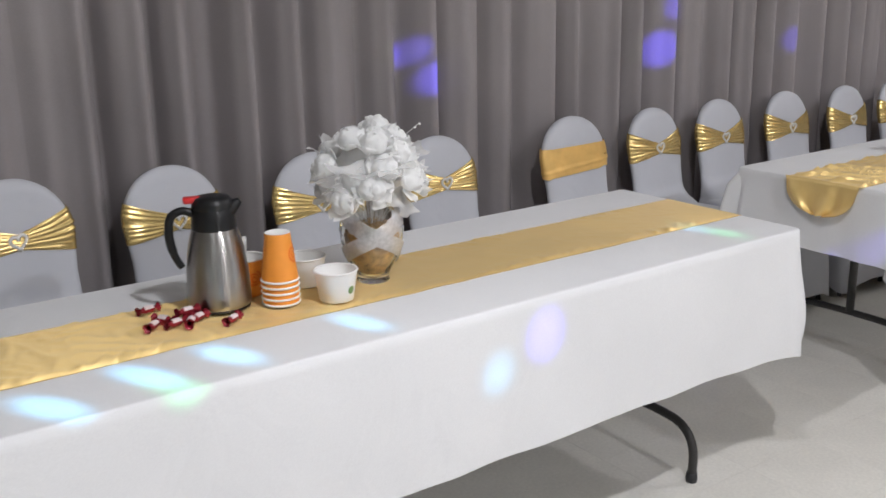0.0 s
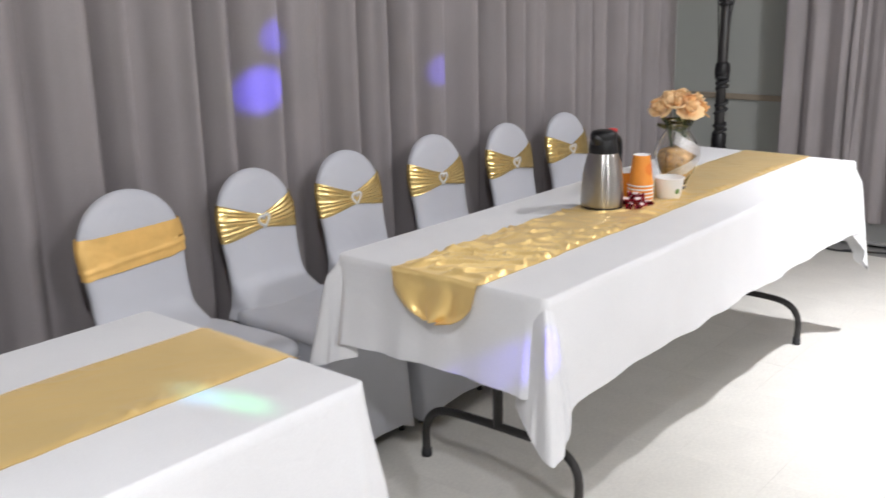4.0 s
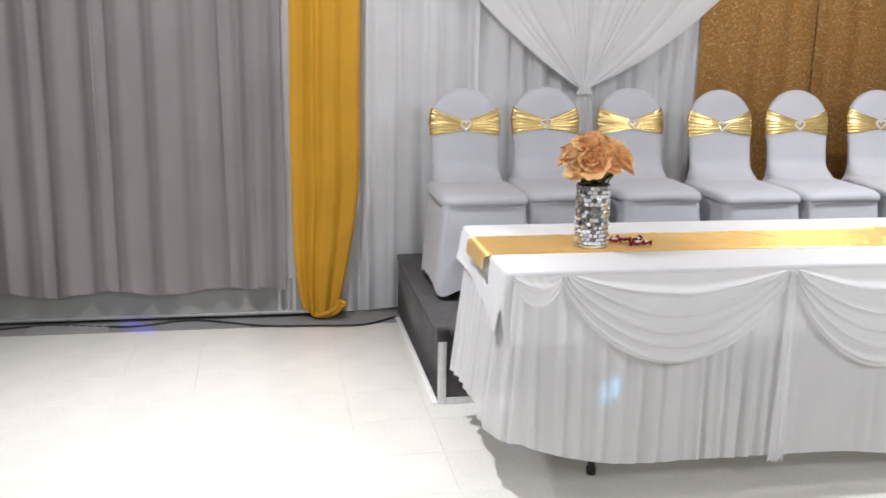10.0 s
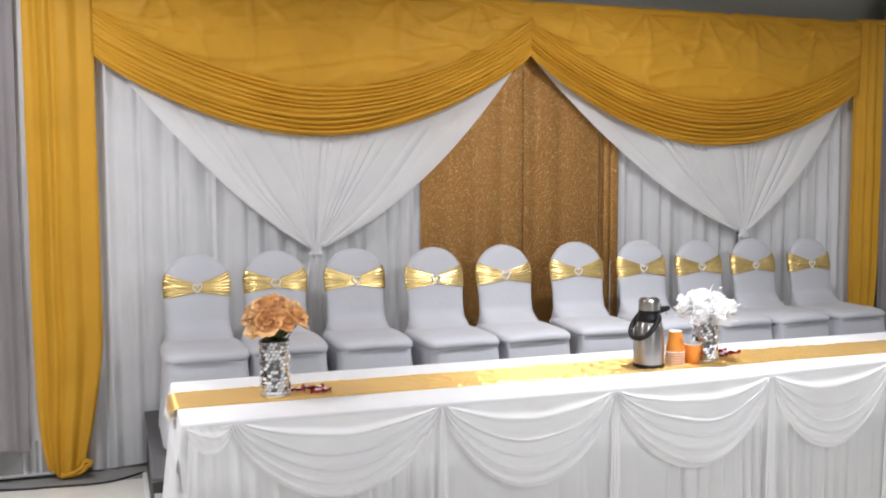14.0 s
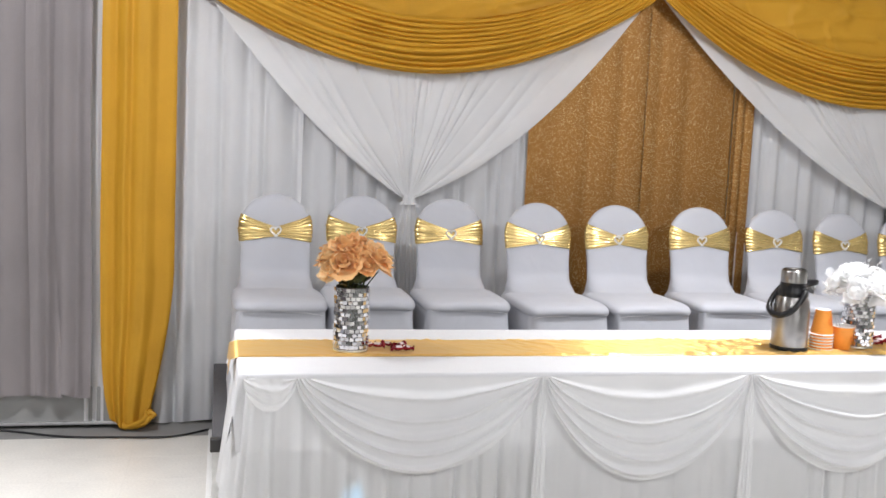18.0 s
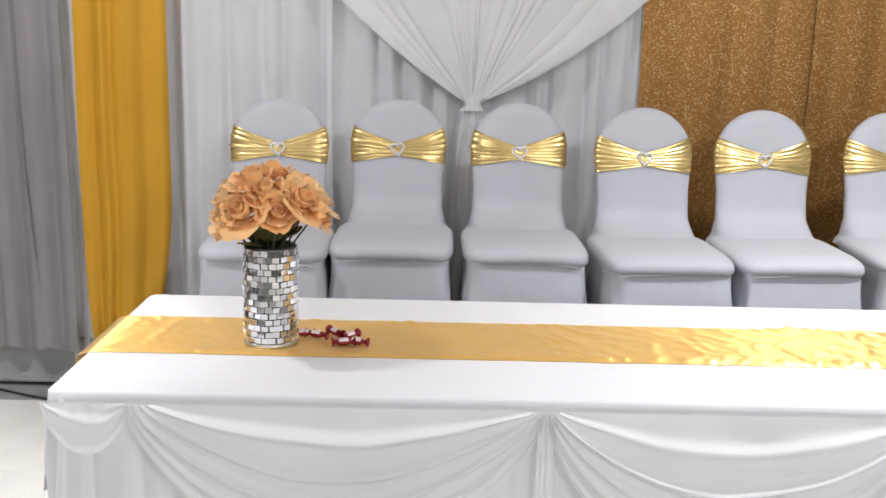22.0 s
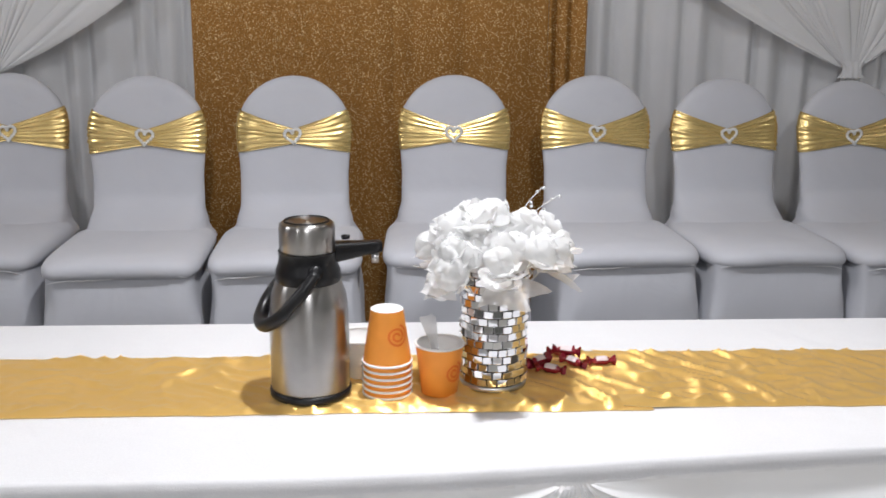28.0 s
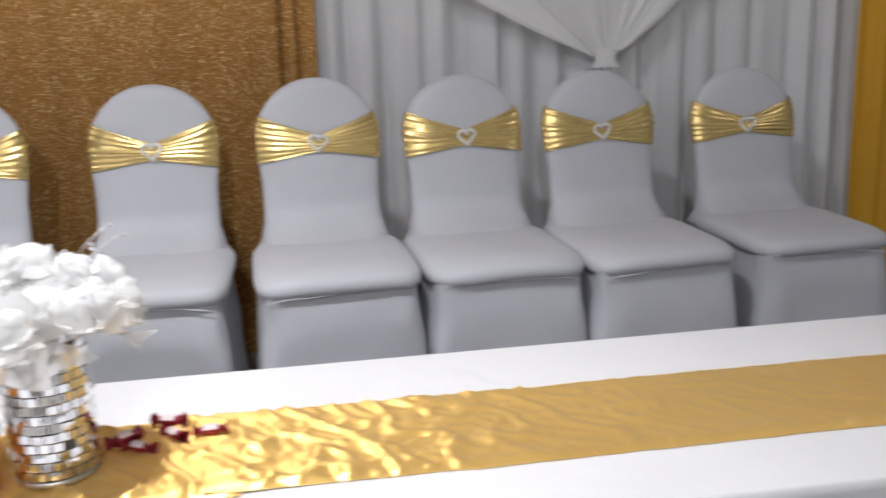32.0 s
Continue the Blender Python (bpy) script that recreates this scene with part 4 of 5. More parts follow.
def back_point(theta, z, grow=0.0):
    """A point of the covered back; theta 0 is its side, 90 degrees its front."""
    w = back_width(z) + grow
    front = 0.026 + 0.17 * max(0.0, (0.56 - z) / 0.11) ** 2.2
    centre = 0.215 + 0.18 * (z - 0.45)
    c, s = math.cos(theta), math.sin(theta)
    depth = (front if s > 0 else 0.026) + grow
    e = 0.55
    top = min(1.0, math.sqrt(max(0.0, (0.893 - z) / 0.03))) if z > 0.863 else 1.0
    return Vector((w * math.copysign(abs(c) ** e, c), centre - depth * top * math.copysign(abs(s) ** 0.8, s), z))


def chair_back():
    zs = [0.43 + 0.012 * k for k in range(26)] + [0.735 + 0.158 * math.sin(math.pi / 2 * k / 12) for k in range(13)]
    rows = [[back_point(2 * math.pi * i / 40, z) for i in range(40)] for z in zs]
    bm, vs = grid(rows, closed=True)
    bmesh.ops.remove_doubles(bm, verts=bm.verts, dist=0.0004)
    return bm


def chair_seat(seed):
    rows = []
    for k, (g, z) in enumerate(((-0.20, 0.466), (-0.16, 0.467), (-0.12, 0.468), (-0.08, 0.468), (-0.05, 0.467), (-0.03, 0.465), (-0.014, 0.461), (-0.004, 0.454), (0.001, 0.446), (0.003, 0.437), (0.002, 0.428), (-0.003, 0.420), (-0.012, 0.415))):
        row = []
        for i in range(72):
            a = 2 * math.pi * i / 72
            c, s = math.cos(a), math.sin(a)
            e = 0.32
            front = max(0.0, -s)
            x = (0.213 + g) * math.copysign(abs(c) ** e, c) if g > -0.2 else 0.013 * c
            y = (0.222 + g) * math.copysign(abs(s) ** e, s) if g > -0.2 else 0.013 * s
            zz = z + (0.006 * math.cos(x * 7) if k < 5 else 0)
            zz += front * (0.006 * wob(x * 8, seed) - 0.012 * (abs(x) / 0.21) ** 4 * (0.6 + wob(seed, x * 3))) * min(1, k / 6)
            zz += 0.003 * wob(x * 16, y * 16, seed) * (k < 6)
            row.append((x, y - 0.01, zz))
        rows.append(row)
    bm, vs = grid(rows, closed=True)
    bm.faces.new(vs[0])
    return bm


def chair_seam(seed):
    """The stitched edge where seat and skirt meet along the front."""
    pts, radii = [], []
    for i in range(41):
        u = -1 + i / 20
        x = 0.186 * u
        pts.append((x, -0.2275 + 0.008 * u ** 8, 0.421 + 0.006 * wob(x * 9, seed + 2) - 0.008 * u ** 6 + 0.002 * wob(i * 0.7, seed) + 0.045 * x * math.sin(seed * 2.1)))
        radii.append(0.0019 * (1 - 0.7 * u ** 6))
    return tube(pts, radii, 6)


def chair_skirt(seed):
    rows = []
    for r in range(21):
        v = r / 20
        row = []
        for i in range(96):
            a = 2 * math.pi * i / 96
            c, s = math.cos(a), math.sin(a)
            e = 0.25
            cornered = abs(2 * c * s)
            tuck = 0.011 * max(0.0, 1 - abs(v - 0.05) / 0.22) * (1 - 0.4 * cornered)
            half = 0.209 + 0.021 * v - tuck
            x = half * math.copysign(abs(c) ** e, c)
            y = (0.217 + 0.03 * v - tuck) * math.copysign(abs(s) ** e, s) - 0.01
            draw = 0.012 * math.sin(math.pi * v) * (1 - cornered)
            low = 0.022 + 0.04 * (1 - cornered) ** 1.5
            z = 0.425 + (low - 0.425) * v
            pull = 0.006 * math.sin(14 * v + 9 * x) * max(0.0, cornered - 0.2) * (1 - v)
            n = 0.005 * wob(a * 2.5 + seed, v * 3, seed) + pull
            row.append((x * (1 - draw * 3) + n, y * (1 - draw * 3) + n, z))
        rows.append(row)
    bm, _ = grid(rows, closed=True)
    return bm


def bow_band(seed):
    """A stretch band round the back, pinched in at the front."""
    rows = []
    for r in range(37):
        v = r / 36 - 0.5
        row = []
        for i in range(96):
            a = 2 * math.pi * i / 96
            c, s = math.cos(a), math.sin(a)
            near = abs(math.copysign(abs(c) ** 0.55, c))
            tight = (0.044 + 0.082 * min(1, near * 1.02) ** 1.05) if s > 0 else 0.126
            z = 0.720 + v * tight + 0.014 * near
            side = math.copysign(1, c)
            ph = v * (44 + 6 * math.sin(seed + side)) + 2.6 * wob(near * 1.6 * side + seed, v * 3.0, seed) + side * seed
            crease = (0.5 + 0.5 * math.sin(ph)) * (0.55 + 0.9 * wob(v * 6, seed + side * 4)) + 0.35 * wob(v * 30, near * 3 * side, seed)
            grow = 0.004 + 0.0048 * max(0.0, crease) * (1.0 if s > 0 else 0.4) + (0.006 * math.cos(math.pi * v) * (1 - near) if s > 0 else 0)
            row.append(back_point(a, min(z, 0.86), grow))
        rows.append(row)
    bm, _ = grid(rows, closed=True)
    return bm


def flat_band(seed):
    rows = []
    for r in range(19):
        v = r / 18 - 0.5
        row = []
        for i in range(80):
            a = 2 * math.pi * i / 80
            c, s = math.cos(a), math.sin(a)
            z = 0.726 + v * 0.108 + 0.010 * c * (v < 0) + 0.004 * wob(c * 4, v * 2, seed)
            fold = 0.0015 * math.sin(v * 16 + 3 * wob(c * 2, v * 2, seed)) * wob(c * 3 + 2, seed) + 0.001 * wob(c * 5, v * 7, seed) + 0.004 * math.exp(-((v + 0.24 - 0.05 * c) / 0.035) ** 2)
            row.append(back_point(a, z, 0.007 + max(-0.003, fold)))
        rows.append(row)
    bm, _ = grid(rows, closed=True)
    return bm


def heart(t, size):
    x = 16 * math.sin(t) ** 3
    z = 13 * math.cos(t) - 5 * math.cos(2 * t) - 2 * math.cos(3 * t) - math.cos(4 * t)
    return x * size / 16, (z + 2) * size / 16 * 1.02


def buckle(bm):
    """A heart of pearl beads; it stands on the front of the band."""
    n = 22
    for k in range(n):
        hx, hz = heart(2 * math.pi * k / n, 0.0235)
        m = Matrix.Translation((hx, 0, hz)) @ Matrix.Diagonal((1, 0.8, 1, 1))
        bmesh.ops.create_uvsphere(bm, u_segments=7, v_segments=5, radius=0.0056, matrix=m)
    tube([(heart(2 * math.pi * k / 40, 0.0235)[0], 0.002, heart(2 * math.pi * k / 40, 0.0235)[1]) for k in range(41)], 0.0036, 6, bm)
    return bm


def covered_chair(band, label, group, seed):
    chair = thing("banquet_chair", label, "chair", group)
    part("backrest", chair_back(), SPANDEX, chair)
    lower = (part("seat", chair_seat(seed), SPANDEX, chair), part("seam", chair_seam(seed), WHITE_CLOTH, chair, "thin white stitched seam"), part("skirt", chair_skirt(seed), SPANDEX, chair))
    for ob in lower:
        ob.data.transform(Matrix.Diagonal((0.945, 1, 1, 1)))
    for sx in (-1, 1):
        for sy in (-1, 1):
            part("leg", tube([(sx * 0.175, sy * 0.19 - 0.01, 0.0), (sx * 0.166, sy * 0.18 - 0.01, 0.40)], 0.011, 8), BLACK_METAL, chair)
    if band == "bow":
        sash = part("sash", bow_band(seed), LAME, chair, "shiny gold stretch band pinched at the middle")
        b = part("buckle", buckle(bmesh.new()), PEARL, sash, "heart-shaped pearl buckle")
        b.matrix_local = Matrix.Translation((0.003 * math.sin(seed * 5), back_point(math.pi / 2, 0.722).y - 0.012, 0.720)) @ pose(0, 0, 0, 0, 9 * math.sin(seed * 3), 0)
    else:
        part("sash", flat_band(5), DULL_SATIN, chair, "flat gold satin band")
    return chair


STAGE_CHAIRS = ((6.688, -0.47, 1), (6.76, -0.884, -1), (6.734, -1.315, 0), (6.64, -1.745, 2), (6.665, -2.17, 1), (6.715, -2.65, -2), (6.725, -3.09, 2), (6.735, -3.50, 3), (6.745, -3.905, 4), (6.81, -4.385, 3))
BROOCH = back_point(math.pi / 2, 0.722).y - 0.012
bases = []
for k, (x, y, turn) in enumerate(STAGE_CHAIRS):
    at = Matrix.Translation((x, y, SZ)) @ pose(0, 0, 0, 0, 0, -90 + turn) @ Matrix.Translation((0, -BROOCH, 0))
    if k < 4:
        bases.append(covered_chair("bow", "white stretch-covered banquet chair with a gold buckled sash", "chairs on the stage", 2.0 + 1.7 * k))
        bases[-1].matrix_basis = at
    else:
        copy_thing(bases[(k * 3 + 1) % 4], at @ Matrix.Diagonal((1, 1, {7: 0.99, 8: 0.983, 9: 0.967}.get(k, 1.0), 1)))
WALL_CHAIRS = ((0.38, 3.0, 4), (0.864, 3.0, 3), (1.345, 2.995, 5), (1.84, 2.95, -2), (2.36, 2.95, 2), (3.525, 2.95, 3), (3.97, 2.95, 2), (4.45, 2.93, 1), (4.94, 2.915, 2), (5.43, 2.93, 0))
for k, (x, y, turn) in enumerate(WALL_CHAIRS):
    tall = Matrix.Diagonal((1, 1, {0: 1.02, 1: 1.03, 2: 1.01, 8: 0.99, 9: 0.982}.get(k, 1.0), 1))
    tagged(copy_thing(bases[(k * 3 + 2) % 4], Matrix.Translation((x, y, 0)) @ pose(0, 0, 0, 0, 0, turn) @ Matrix.Translation((0, -BROOCH, 0)) @ tall), "white stretch-covered banquet chair, gold buckled sash, against the curtain", "chair", "chairs along the curtain")
plain = covered_chair("flat", "white stretch-covered banquet chair with a flat satin sash", "chairs along the curtain", 9.0)
plain.matrix_basis = Matrix.Translation((3.035, 2.94, 0)) @ pose(0, 0, 0, 0, 0, 4) @ Matrix.Translation((0, -BROOCH, 0))
plain.scale = (1.10, 1.0, 1.012)

# ---------------------------------------------------------------- tableware
TZ = TOP + 0.008


def carafe(x, y, turn):
    """A steel vacuum jug with a black lid, spout and handle, and a red thumb button."""
    jug = thing("vacuum_carafe", "brushed steel vacuum carafe with black lid and red button", "carafe", "carafes", Matrix.Translation((x, y, TZ)) @ pose(0, 0, 0, 0, 0, turn))
    part("body", lathe([(0.0, 0.004), (0.060, 0.004), (0.066, 0.008), (0.068, 0.02), (0.0675, 0.05), (0.0655, 0.10), (0.0605, 0.145), (0.0535, 0.180), (0.0485, 0.198), (0.046, 0.203)], 48), STEEL, jug)
    part("base_ring", lathe([(0.0, 0.0), (0.062, 0.0), (0.066, 0.003), (0.066, 0.008), (0.060, 0.009)], 40), BLACK_PLASTIC, jug)
    part("collar", lathe([(0.0465, 0.198), (0.0480, 0.204), (0.0465, 0.225), (0.043, 0.245), (0.0415, 0.250)], 40), BLACK_PLASTIC, jug)
    part("lid", lathe([(0.0415, 0.249), (0.0435, 0.256), (0.0425, 0.268), (0.036, 0.278), (0.018, 0.283), (0.0, 0.284)], 40), BLACK_PLASTIC, jug)
    rows = []
    for k in range(7):
        t = k / 6
        w, d = 0.027 * (1 - 0.7 * t), 0.024 * (1 - 0.72 * t)
        c = Vector((0.034 + 0.024 * t, 0, 0.242 + 0.022 * t))
        rows.append([c + Vector((-0.004 * math.sin(a), w * math.cos(a), d * math.sin(a))) for a in (2 * math.pi * i / 14 for i in range(14))])
    bm, vs = grid(rows, closed=True)
    bm.faces.new(vs[-1])
    part("spout", bm, BLACK_PLASTIC, jug)
    part("handle", tube(bend([(-0.038, 0, 0.238), (-0.064, 0, 0.248), (-0.088, 0, 0.232), (-0.094, 0, 0.19), (-0.088, 0, 0.145), (-0.078, 0, 0.118), (-0.072, 0, 0.108)], 6), [0.010] * 12 + [0.0095] * 12 + [0.008] * 13, 12), BLACK_PLASTIC, jug)
    part("button", boxed(-0.060, -0.012, 0.265, -0.018, 0.012, 0.281, bevel=0.005), RED_PLASTIC, jug, "red thumb button")
    jug.scale = (1.03, 1.03, 0.9)
    return jug


def swirl(bm, radius_at, z0, turns, size):
    """A spiral line printed on a cup's side."""
    pts = []
    for k in range(34):
        t = k / 33
        a = turns * 2 * math.pi * t
        r = size * (0.15 + 0.85 * t)
        u, w = r * math.cos(a), r * math.sin(a)
        z = z0 + w
        rr = radius_at(z) + 0.0009
        pts.append((rr * math.sin(u / rr), -rr * math.cos(u / rr), z))
    rows = []
    for i, p in enumerate(pts):
        q = Vector(p)
        d = (Vector(pts[min(i + 1, 33)]) - Vector(pts[max(i - 1, 0)])).normalized()
        n = Vector((q.x, q.y, 0)).normalized()
        s = d.cross(n) * 0.0022
        rows.append([q - s, q + s])
    grid(rows, bm)
    return bm


def cup_shell(rim, base, height, flip=False, lip=0.0026):
    """Side, rolled lip and recessed bottom of a paper cup, rim up, or down when flipped."""
    prof = [(0.0, 0.006), (base - 0.003, 0.006), (base - 0.001, 0.0), (base, 0.001), (rim, height - 0.004)]
    body = [(r, height - z) if flip else (r, z) for r, z in prof]
    inner = [(rim - 0.0012, height - 0.003), (base - 0.002, 0.009), (0.0, 0.0085)]
    inner = [(r, height - z) if flip else (r, z) for r, z in inner]
    ring = [(rim + lip * math.cos(a), (height - 0.003) + lip * math.sin(a)) for a in (2 * math.pi * k / 8 for k in range(9))]
    ring = [(r, height - z) if flip else (r, z) for r, z in ring]
    return body, inner, ring


def cup_stack(x, y, turn, count=5):
    """Paper cups nested upside down: one whole cup shows, and under it the rims of the rest."""
    stack = thing("cup_stack", "stack of orange paper cups nested upside down", "paper cups", "paper cup stacks", Matrix.Translation((x, y, TZ)) @ pose(0, 0, 0, 0, 0, turn))
    rise = 0.0125
    for k in range(count):
        body, inner, ring = cup_shell(0.0415, 0.028, 0.105, True)
        top = k == count - 1
        if top:
            side = [body[4], body[3]]
        else:
            side = [body[4], (0.0385, 0.022)]
        cup = part("cup", lathe(side, 36), ORANGE_PAPER, stack)
        cup.location.z = k * rise
        part("rim", lathe(ring, 32), WHITE_PAPER, cup, "white rolled rim")
        if top:
            part("bottom", lathe([body[3], body[2], body[1], body[0]], 32), WHITE_PAPER, cup, "white recessed bottom")
            part("print", swirl(bmesh.new(), lambda z: 0.0415 - (0.0135) * (z - 0.004) / 0.1, 0.06, 2.2, 0.021), ORANGE_DEEP, cup, "darker swirl print")
    return stack


def paper_cup(x, y, turn, cutlery=0):
    cup = thing("paper_cup", "orange paper cup with a white rim, standing upright", "paper cup", "", Matrix.Translation((x, y, TZ)) @ pose(0, 0, 0, 0, 0, turn))
    body, inner, ring = cup_shell(0.0415, 0.031, 0.092)
    part("side", lathe(body, 36), ORANGE_PAPER, cup)
    part("inside", lathe(inner, 36), WHITE_PAPER, cup, "white inside")
    part("rim", lathe(ring, 32), WHITE_PAPER, cup, "white rolled rim")
    part("print", swirl(bmesh.new(), lambda z: 0.031 + 0.0105 * z / 0.088, 0.045, 2.2, 0.019), ORANGE_DEEP, cup, "darker swirl print")
    for k in range(cutlery):
        rows = []
        for i in range(10):
            t = i / 9
            w = 0.006 + 0.010 * max(0, (t - 0.65) / 0.35) ** 0.7
            rows.append([(0.004 * k + w * j, 0.012 * k - 0.02 + 0.045 * t + 0.003 * (j * j), 0.01 + 0.118 * t) for j in (-1, 0, 1)])
        bm, _ = grid(rows)
        part("spoon", bm, PLASTIC_SPOON, cup, "clear plastic spoon handle")
    return cup


def paper_bowl(x, y, turn, printed=True):
    bowl = thing("paper_bowl", "white paper tub with a small round green print", "paper tub", "paper tubs", Matrix.Translation((x, y, TZ)) @ pose(0, 0, 0, 0, 0, turn))
    body, inner, ring = cup_shell(0.049, 0.039, 0.072)
    part("side", lathe(body, 40), WHITE_PAPER, bowl)
    part("inside", lathe(inner, 40), WHITE_PAPER, bowl)
    part("rim", lathe(ring, 36), WHITE_PAPER, bowl)
    if printed:
        bm = bmesh.new()
        c = bm.verts.new((0, -0.0435, 0.028))
        rim = []
        for k in range(20):
            a = 2 * math.pi * k / 20
            u, z = 0.0095 * math.cos(a), 0.028 + 0.0095 * math.sin(a)
            rr = 0.039 + 0.010 * z / 0.068 + 0.0007
            rim.append(bm.verts.new((rr * math.sin(u / rr), -rr * math.cos(u / rr), z)))
        for k in range(20):
            bm.faces.new((c, rim[k], rim[(k + 1) % 20]))
        part("print", bm, GREEN_PRINT, bowl, "round green print")
    return bowl


def wrapped_sweet(bm_seed):
    rnd = random.Random(bm_seed)
    sweet = thing("wrapped_sweet", "small sweet in a dark red twisted wrapper", "sweet", "wrapped sweets")
    rows = []
    for k in range(13):
        t = k / 12
        x = -0.026 + 0.052 * t
        q = abs(2 * t - 1)
        r = 0.0085 * math.sqrt(max(0.05, 1 - (q / 0.62) ** 4)) if q < 0.6 else 0.0025 + 0.0085 * (q - 0.6) / 0.4
        flat = 1.0 if q < 0.6 else 1.0
        rows.append([(x, r * math.cos(a) * (1 + (0.25 * math.sin(a * 5 + k) if q > 0.6 else 0.06 * math.sin(3 * a))), 0.0095 + r * math.sin(a) * flat) for a in (2 * math.pi * i / 12 for i in range(12))])
    bm, _ = grid(rows, closed=True)
    part("wrapper", bm, WRAPPER, sweet)
    rows = []
    for k in range(7):
        x = -0.011 + 0.022 * k / 6
        r = 0.0089 * math.sqrt(max(0.05, 1 - (abs(x) / 0.0162) ** 4)) + 0.0004
        rows.append([(x, r * math.cos(a), 0.0095 + r * math.sin(a)) for a in (radians(20 + 140 * i / 6) for i in range(7))])
    bm, _ = grid(rows)
    part("label", bm, WRAP_LIGHT, sweet, "pale printed band")
    return sweet


SWEET = wrapped_sweet(1)
SWEET.matrix_basis = Matrix.Translation((0.921, 2.086, TZ)) @ pose(0, 0, 0, 0, 0, 12)
for x, y, lift, turn in ((0.895, 1.980, 0, 40), (0.938, 1.966, 0, 15), (0.990, 1.970, 0, 30), (0.983, 2.010, 0, 150), (1.043, 1.914, 0, 35), (0.965, 1.950, 0.002, 60), (0.922, 1.992, 0.004, 120), (0.972, 1.985, 0.014, 10),
                         (4.225, 1.955, 0, 20), (4.255, 1.985, 0, 75), (4.285, 1.955, 0, 130), (4.25, 1.945, 0.014, 160), (4.27, 1.975, 0.015, 40), (4.235, 1.975, 0.014, 100), (4.29, 1.93, 0, 60), (4.24, 1.925, 0, 5), (4.262, 1.955, 0.028, 85),
                         (5.455, -2.722, 0, 100), (5.43, -2.75, 0, 60), (5.522, -2.783, 0, 95), (5.466, -2.797, 0, 40), (5.468, -2.85, 0, 95), (5.491, -2.788, 0.012, 70), (5.44, -2.728, 0.013, 130),
                         (5.395, -0.722, 0, 100), (5.388, -0.752, 0, 70), (5.405, -0.793, 0, 40), (5.334, -0.817, 0, 100), (5.340, -0.846, 0, 75), (5.362, -0.828, 0.006, 140)):
    copy_thing(SWEET, Matrix.Translation((x, y, TZ + lift)) @ pose(0, 0, 0, 0, 0, turn))

carafe(1.068, 2.036, -20)
cup_stack(1.187, 1.972, 40).scale.z = 1.06
paper_bowl(1.298, 1.916, 20)
paper_bowl(1.297, 2.06, -60, False)
paper_cup(1.155, 2.075, 0, 2)
carafe(4.19, 2.04, 176).scale = (1.02, 1.02, 0.9)
cup_stack(4.357, 1.99, -10)
paper_cup(4.375, 2.07, 30)
paper_bowl(4.445, 1.93, -24)
paper_bowl(4.42, 2.06, 90, False)
cup_stack(5.352, -2.452, -60, 6).scale.z = 0.91
paper_cup(5.352, -2.542, -50, 2)
paper_bowl(5.45, -2.405, 0, False)


